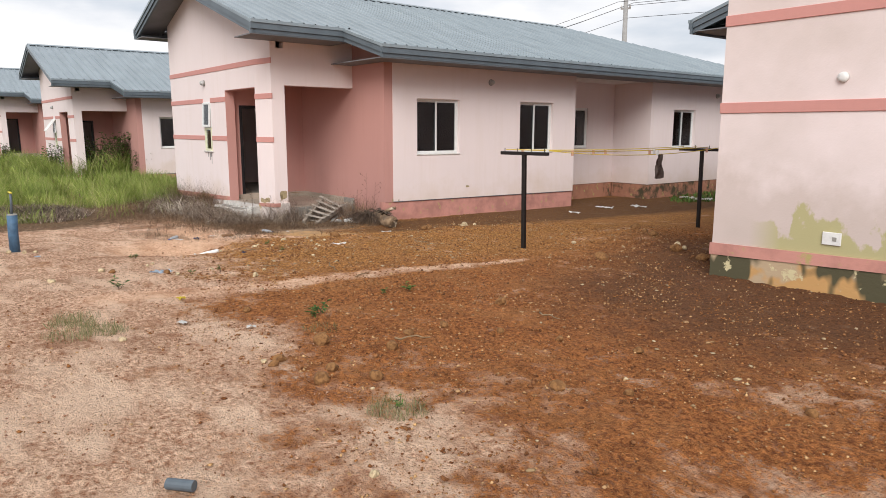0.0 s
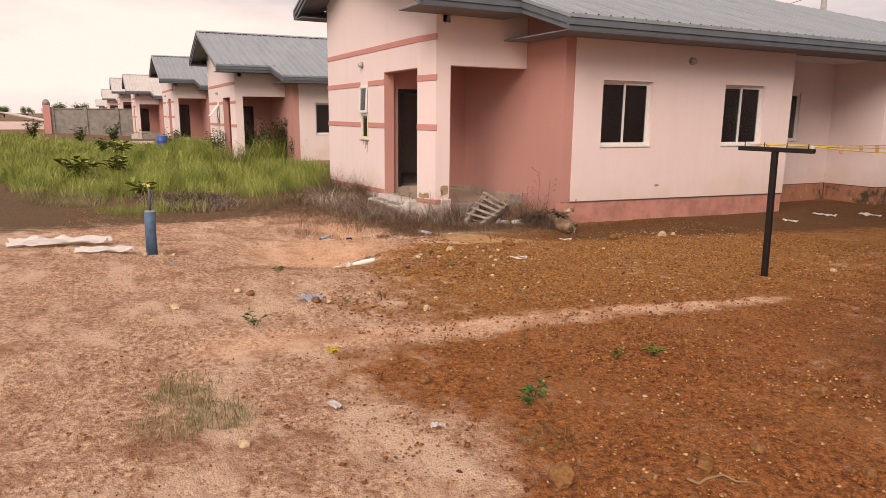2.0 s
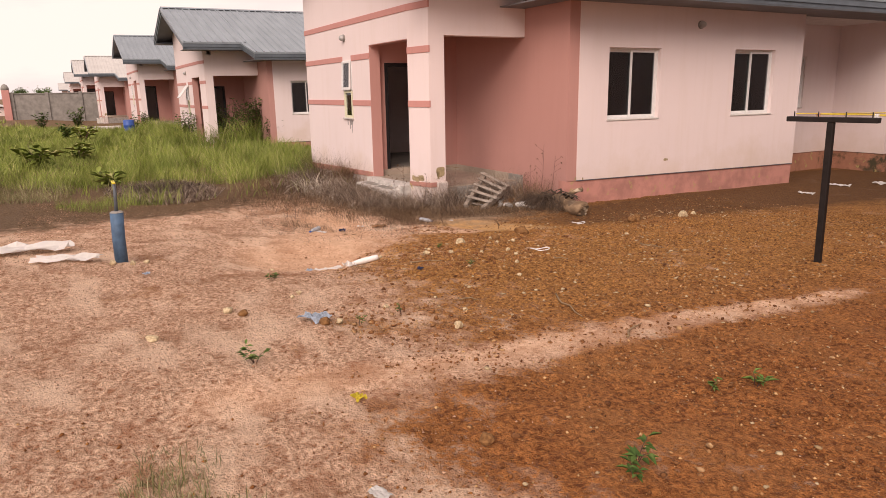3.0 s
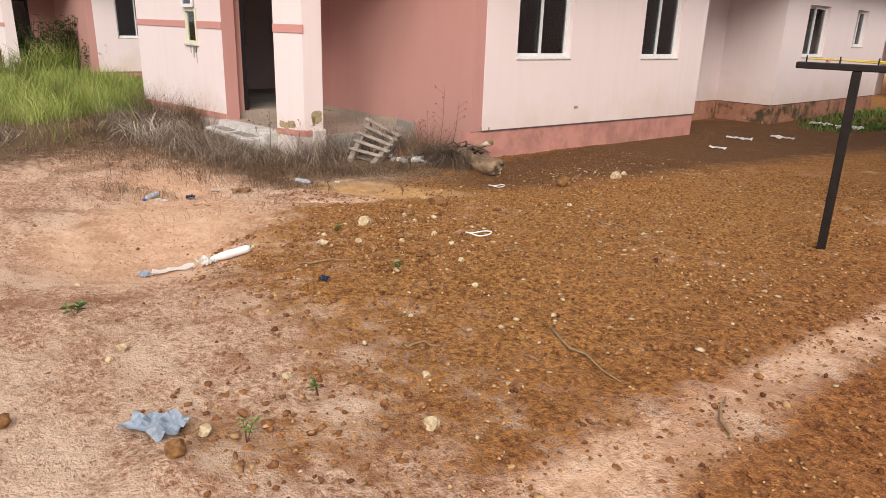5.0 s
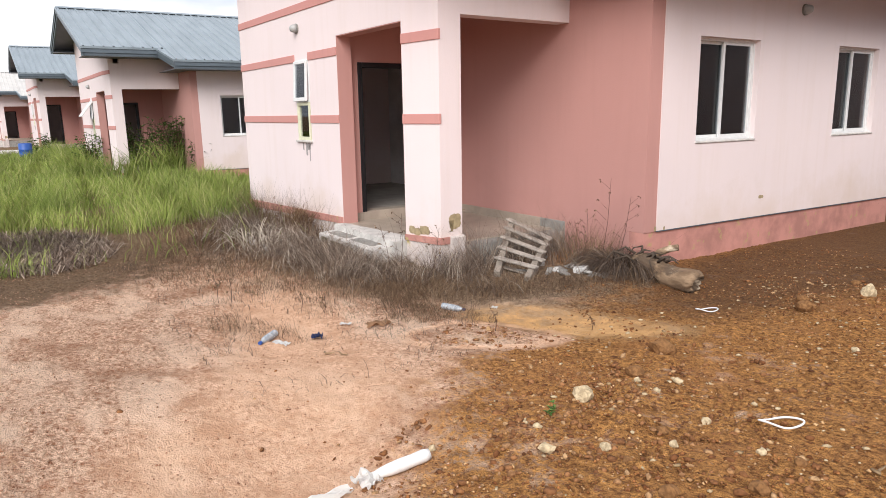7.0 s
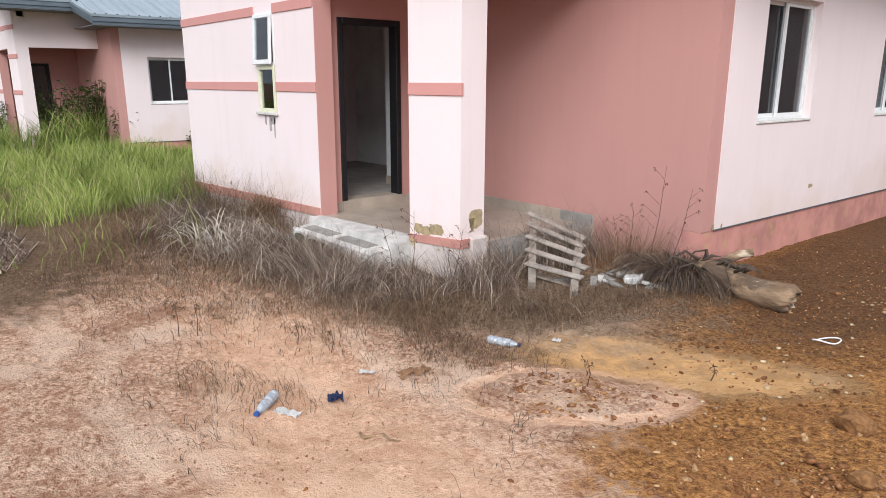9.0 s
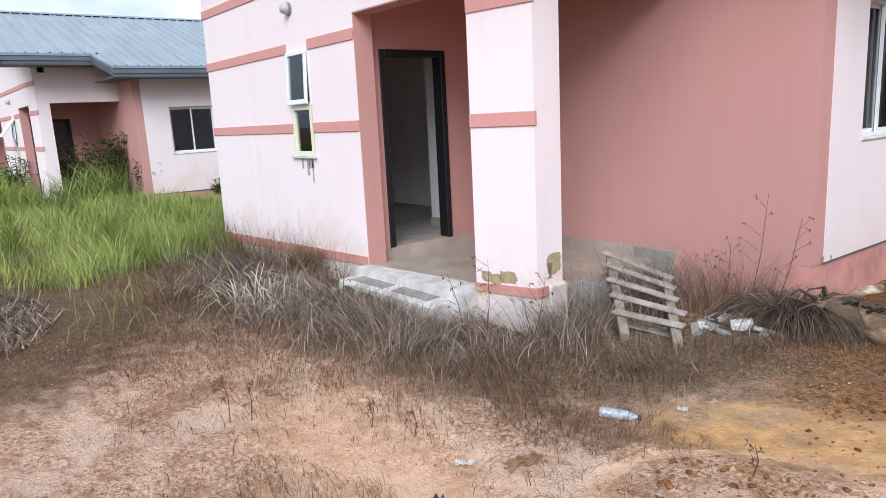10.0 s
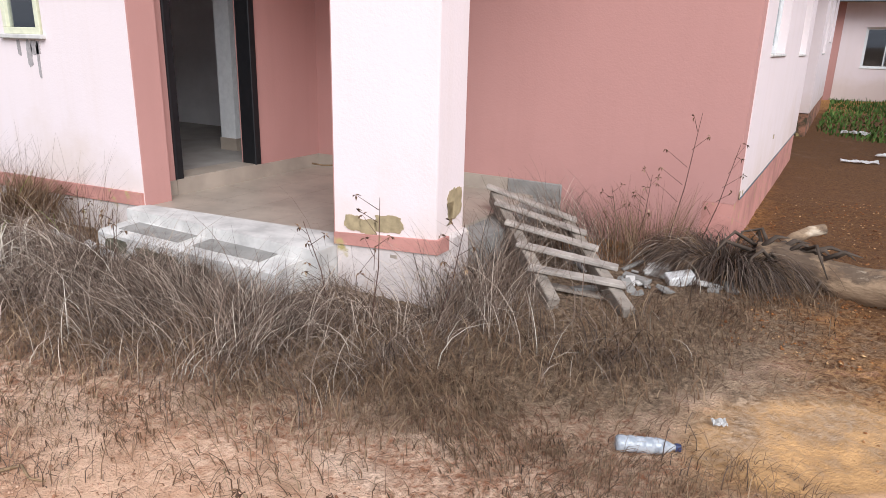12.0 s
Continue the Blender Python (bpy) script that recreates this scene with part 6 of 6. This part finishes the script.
for k in range(22):
    a = random.uniform(0, 6.28)
    s = LA + Vector((random.uniform(-0.05, 0.35), 0.12 * math.cos(a), 0.12 * math.sin(a)))
    e = s + Vector((random.uniform(-0.22, 0.18), random.uniform(-0.30, 0.12), random.uniform(-0.05, 0.10)))
    e.z = max(e.z, ground_z(e.x, e.y) + 0.01)
    mid = (s + e) / 2 + Vector((random.uniform(-0.05, 0.05), random.uniform(-0.05, 0.05), 0.07))
    tip = e + Vector((random.uniform(-0.12, 0.12), random.uniform(-0.12, 0.05), -0.12))
    tube("root", [s, mid, e, tip], [0.016, 0.012, 0.008, 0.003], M_BARK, log, "", 6)
tagged(log, "fallen peeled log with a tangle of dark roots", "log")


def crumple(name, x, y, sx, sy, h, material, label, category, seed, turn=0):
    """A crumpled thin sheet lying on the ground."""
    bm = bmesh.new()
    h = h * (0.6 if sx < 0.12 else 1)
    grid = []
    for i in range(13):
        row = []
        for j in range(9):
            u, v = i / 12 - 0.5, j / 8 - 0.5
            wob = noise.noise(Vector((u * 5, v * 5, seed)))
            row.append(bm.verts.new((u * sx * (1 + 0.14 * noise.noise(Vector((v * 3, seed, 0)))), v * sy * (1 + 0.25 * noise.noise(Vector((u * 3, 0, seed)))), h * (0.5 + wob) + 0.006)))
        grid.append(row)
    for i in range(12):
        for j in range(8):
            bm.faces.new((grid[i][j], grid[i + 1][j], grid[i + 1][j + 1], grid[i][j + 1]))
    bmesh.ops.solidify(bm, geom=bm.faces[:], thickness=0.003)
    ob = part(name, bm, material, None)
    ob.matrix_basis = pose(x, y, ground_z(x, y) + 0.004, 0, 0, turn)
    return tagged(ob, label, category)


crumple("plastic_sheet", -10.96, 0.72, 1.05, 0.40, 0.09, M_SHEET, "torn white plastic sheet on bare soil", "plastic sheet", 1.0, 80)
crumple("plastic_sheet", -10.32, 1.2, 0.6, 0.20, 0.06, M_SHEET, "narrow strip of white plastic sheet on the soil", "plastic sheet", 2.0, 70)
crumple("wrapper", -7.26, 2.7, 0.22, 0.12, 0.05, M_BLUELITTER, "crumpled pale blue wrapper on the soil", "litter", 3.0, 40)
crumple("wrapper", -9.74, 3.45, 0.10, 0.07, 0.04, M_BLUELITTER, "crumpled blue wrapper on the soil", "litter", 4.0, 10)
crumple("wrapper", -12.24, 4.74, 0.09, 0.08, 0.06, M_NAVY, "crumpled navy wrapper on sand", "litter", 5.0, 60)
crumple("wrapper", -8.40, 4.09, 0.06, 0.05, 0.03, M_NAVY, "small dark wrapper on gravel", "litter", 6.0, 20)
crumple("wrapper", -9.35, 1.82, 0.06, 0.05, 0.03, M_BLUELITTER, "small blue wrapper on sand", "litter", 7.0, 20)
crumple("paper_scrap", -5.02, 2.21, 0.10, 0.06, 0.02, M_WHITE, "small white paper scrap on the soil", "litter", 8.0, 15)
crumple("paper_scrap", -4.57, 2.58, 0.07, 0.04, 0.03, M_WHITE, "small white paper scrap on the soil", "litter", 8.5, 70)
crumple("paper_scrap", -12.23, 4.42, 0.16, 0.06, 0.02, M_WHITE, "white scrap on pale sand", "litter", 9.5, 25)
crumple("paper_scrap", -12.46, 5.11, 0.10, 0.05, 0.03, M_WHITE, "small white scrap on pale sand", "litter", 14.0, 40)
crumple("dead_leaf", -12.23, 5.32, 0.22, 0.06, 0.05, M_PEEL, "curled dry brown leaf on pale sand", "leaf", 15.0, 80)
crumple("paper_scrap", -12.0, 6.45, 0.06, 0.05, 0.03, M_WHITE, "small white scrap in the puddle", "litter", 9.7, 25)
crumple("paper_scrap", -11.45, 15.5, 0.5, 0.12, 0.05, M_SHEET, "strip of white litter near the wall", "litter", 10.0, 10)
crumple("paper_scrap", -11.5, 19.6, 0.5, 0.2, 0.08, M_SHEET, "pale litter between the houses", "litter", 16.0, 0)
crumple("paper_scrap", -10.7, 19.2, 0.6, 0.2, 0.08, M_SHEET, "pale litter between the houses", "litter", 17.0, 30)
crumple("paper_scrap", -11.0, 16.4, 0.45, 0.12, 0.05, M_SHEET, "pale litter between the houses", "litter", 18.0, 10)
crumple("paper_scrap", -10.95, 13.7, 0.3, 0.12, 0.04, M_SHEET, "pale litter on the soil", "litter", 10.5, 10)
crumple("yellow_scrap", -5.87, 2.46, 0.08, 0.06, 0.03, M_YELLOWBIT, "small yellow scrap on the soil", "litter", 11.0, 10)
crumple("plastic_ribbon", -9.76, 3.66, 0.06, 0.30, 0.05, M_SHEET, "crumpled strip of white plastic", "litter", 12.0, -6)
crumple("plastic_ribbon", -9.76, 3.9, 0.11, 0.13, 0.09, M_SHEET, "crumpled knot of white plastic", "litter", 13.0, 20)
pts = [(-9.76 + 0.05 * q, 3.93 + 0.29 * q, ground_z(-9.76 + 0.05 * q, 3.93 + 0.29 * q) + 0.036) for q in (0, 0.12, 0.3, 0.5, 0.7, 0.9, 1.0)]
ob = tube("foam_tube", pts, [0.014, 0.024, 0.031, 0.033, 0.031, 0.033, 0.026], M_WHITE, None, "", 14)
tagged(ob, "short white plastic tube lying on gravel", "tube")
ob = tube("pipe_offcut", [(-2.45, 1.325, ground_z(-2.45, 1.325) + 0.024), (-2.36, 1.405, ground_z(-2.36, 1.405) + 0.024)], 0.024, M_PVC, None, "", 14, False)
tagged(ob, "short grey plastic pipe offcut on the soil", "pipe")


def bottle(x, y, turn, cap, label):
    b = new("bottle")
    prof = [(0.0, 0.028), (0.01, 0.032), (0.03, 0.0325), (0.035, 0.029), (0.045, 0.0325), (0.065, 0.0325), (0.07, 0.029), (0.08, 0.0325), (0.10, 0.0325), (0.105, 0.029), (0.115, 0.0325), (0.135, 0.0325), (0.14, 0.029), (0.15, 0.0325), (0.17, 0.030), (0.195, 0.022), (0.215, 0.012), (0.225, 0.012)]
    tube("body", [(p, 0, 0) for p, r in prof], [r for p, r in prof], M_BOTTLE, b, "", 14)
    tube("cap", [(0.222, 0, 0), (0.242, 0, 0)], 0.016, cap, b, "blue screw cap", 12, False)
    b.matrix_basis = pose(x, y, ground_z(x, y) + 0.034, 0, 3, turn)
    tagged(b, label, "bottle", "plastic bottles")


bottle(-12.46, 4.46, 308, M_BARREL, "empty clear plastic bottle with a blue cap on sand")
bottle(-12.31, 6.06, 28, M_NAVY, "empty clear plastic bottle in brown grass")


def ring(x, y, r, wob, turn):
    c, d = math.cos(radians(turn)), math.sin(radians(turn))
    pts = []
    for k in range(33):
        a = 2 * math.pi * k / 32
        u, v = r * (1 + wob * math.cos(2 * a)) * math.cos(a), 0.62 * r * (1 - 0.2 * math.cos(2 * a)) * math.sin(a)
        px, py = x + u * c - v * d, y + u * d + v * c
        pts.append((px, py, ground_z(px, py) + 0.018 + 0.010 * math.sin(2 * a + 0.6)))
    tagged(tube("cable_loop", pts, 0.006, M_WHITE, None, "", 6), "loop of white cable lying on gravel", "cable", "white loops")


ring(-8.815, 5.78, 0.092, 0.15, 40), ring(-10.73, 7.92, 0.088, 0.1, 45)
for x, y, a, l in ((-6.80, 4.53, -18, 0.6), (-8.78, 4.33, 60, 0.35), (-9.13, 3.76, 20, 0.25), (-3.65, 3.43, 70, 0.30), (-3.59, 4.83, 10, 0.22), (-8.02, 6.96, 100, 0.28), (-8.26, 5.62, 60, 0.16), (-6.05, 4.48, 120, 0.4), (-7.35, 3.98, 60, 0.2), (-8.45, 7.08, 20, 0.3), (-11.6, 4.6, 30, 0.25), (-14.1, 4.8, 15, 0.3), (-14.6, 4.6, -20, 0.2), (-15.5, 8.4, 20, 0.5)):
    pts = []
    for k in range(6):
        q = (k / 5 - 0.5) * l
        px, py = x + q * math.cos(radians(a)) + 0.03 * math.sin(k * 1.7), y + q * math.sin(radians(a)) + 0.03 * math.cos(k * 2.1)
        zz = 0.0 if (x, y) == (-15.5, 8.4) else ground_z(px, py)
        pts.append((px, py, zz + 0.012))
    tagged(tube("twig", pts, [0.008, 0.007, 0.007, 0.006, 0.005, 0.003], M_TWIG, None, "", 6), "thin dry twig lying on the ground", "twig", "twigs")

# fittings on the neighbouring house front
sw = new("socket_box")
box("plate", (-2.68, 7.872, 0.46), (-2.50, 7.89, 0.59), M_WHITE, sw, "", 0.004)
box("switch", (-2.58, 7.866, 0.505), (-2.54, 7.873, 0.545), M_CONC_GREY, sw, "", 0.002)
tagged(sw, "white plastic socket plate on the painted wall", "socket")
lp = tube("wall_cap", [(-2.63, 7.89, 2.11), (-2.63, 7.865, 2.11), (-2.63, 7.855, 2.11)], [0.055, 0.05, 0.02], M_WHITE, None, "", 14)
tagged(lp, "small round white cover on the painted wall", "wall cap")

# ---- further off ----
drum = new("drum")
prof = [(0.0, 0.27), (0.03, 0.29), (0.26, 0.29), (0.28, 0.305), (0.30, 0.29), (0.56, 0.29), (0.58, 0.305), (0.60, 0.29), (0.84, 0.29), (0.87, 0.27)]
tube("body", [(0, 0, p) for p, r in prof], [r for p, r in prof], M_BARREL, drum, "", 20)
tube("rim", [(0, 0, 0.87), (0, 0, 0.885)], 0.25, M_BARREL, drum, "", 20, False)
drum.location = (-46.0, 4.6, ground_z(-46, 4.6))
tagged(drum, "blue plastic drum standing in the grass", "drum")
kerb = box("kerb", (-57.2, -6.0, -0.9), (-56.6, 4.9, -0.42), M_CONC, None, "", 0.03)
tagged(kerb, "low pale concrete kerb crossing the grass", "kerb")

wall = new("boundary_wall")
for k in range(11):
    y0 = -2.75 + 3.0 * k
    box("wall_panel", (-83.2, y0 + 0.15, -1.2), (-83.0, y0 + 2.85, 2.0), M_BLOCK, wall)
    box("pier", (-83.3, y0 - 0.15, -1.2), (-82.9, y0 + 0.15, 2.18), M_BLOCK, wall, "", 0.02)
box("coping", (-83.26, -2.75, 2.0), (-82.94, 30.25, 2.08), M_CONC_GREY, wall)
tagged(wall, "grey block boundary wall with piers", "wall")
gate = new("gate_pillar")
box("shaft", (-83.4, -3.55, -1.2), (-82.7, -2.9, 2.4), M_BAND, gate, "", 0.03)
tube("dome", [(-83.05, -3.23, 2.4), (-83.05, -3.23, 2.65), (-83.05, -3.23, 2.9), (-83.05, -3.23, 3.0)], [0.36, 0.34, 0.2, 0.03], M_CONC_GREY, gate, "", 14)
tagged(gate, "pink gate pillar with a domed top", "pillar")

pole = new("power_pole")
tube("shaft", [(0, 0, -0.5), (0, 0, 10.2)], [0.20, 0.13], M_POLE, pole, "", 10)
for z in (9.5,):
    box("crossarm", (-0.3, -0.05, z), (0.3, 0.05, z + 0.1), M_POLE, pole)
for z in (9.6,):
    for k in (-0.25, 0.25):
        tube("insulator", [(k, 0, z), (k, 0, z + 0.16)], [0.05, 0.03], M_CONC, pole, "", 8)
pole.matrix_basis = pose(-27.0, 36.5, -0.8, 0, 0, 35)
tagged(pole, "tall grey concrete power pole behind the roof", "pole")
wires = new("power_wires")
for k, z in ((-0.5, 9.1), (0.0, 8.9), (0.5, 9.1), (0.2, 8.2)):
    a, b, c = Vector((-75, 42 + k, z - 1.5)), Vector((-27.0 + 0.4 * k, 36.5 + k, z)), Vector((40, 40 + k, z + 1.0))
    for s, e in ((a, b), (b, c)):
        tube("wire", [s.lerp(e, i / 12) - Vector((0, 0, 1.2 * 4 * (i / 12) * (1 - i / 12))) for i in range(13)], 0.014, M_STEEL, wires, "", 5)
tagged(wires, "sagging dark power wires", "wires")


def build_tree(height, spread, clumps, seed):
    r = np.random.default_rng(seed)
    t = new("tree")
    bm = bmesh.new()
    add_tube(bm, [(0, 0, -0.4), (0.1, 0, height * 0.3), (0.0, 0.1, height * 0.6)], [0.28, 0.2, 0.1], 8)
    heads = []
    for k in range(9):
        a = r.uniform(0, 6.28)
        e = Vector((math.cos(a) * spread * r.uniform(0.4, 1), math.sin(a) * spread * r.uniform(0.4, 1), height * r.uniform(0.6, 1)))
        add_tube(bm, [(0, 0, height * r.uniform(0.3, 0.5)), e * 0.6 + Vector((0, 0, height * 0.2)), e], [0.1, 0.06, 0.03], 6)
        heads.append(e)
    part("trunk", bm, M_BARK, t, "", True)
    base, dirs = [], []
    for k in range(clumps):
        h = heads[k % 9]
        base.append(h + Vector(r.normal(0, 1, 3) * spread * 0.22))
        dirs.append(r.normal(0, 1, 3))
    v, f = leaf_quads(r, base, dirs, r.uniform(0.3, 0.7, clumps), r.uniform(0.2, 0.4, clumps))
    ob = new("crown", rand_mesh("crown", [tuple(q) for q in v], f, M_LEAF))
    ob.parent = t
    ob["kind"] = "stuff"
    return tagged(t, "dark green tree on the far edge of the plot", "tree", "far trees")


tree = build_tree(6.5, 2.6, 1100, 3)
tree.matrix_basis = pose(-300, -3.5, -2.2)
for k in range(16):
    s = 0.55 + 0.5 * random.random()
    copy_thing(tree, pose(-330 - 40 * random.random(), -62 + 6.2 * k + random.uniform(-2, 2), -2.2, 0, 0, k * 77) @ Matrix.Diagonal((s, s, s, 1)))
shed = new("shed")
box("wall", (-118, -14.5, -1.4), (-110, -5.2, 0.45), M_CREAM, shed)
prism("shed_roof", [(-15.2, 0.4), (-9.9, 1.55), (-4.6, 0.4), (-4.6, 0.5), (-9.9, 1.68), (-15.2, 0.5)], 'y', -118.5, -109.5, M_ROOF_PALE, shed, "low pale metal roof")
tagged(shed, "low far shed with a pale metal roof", "shed")
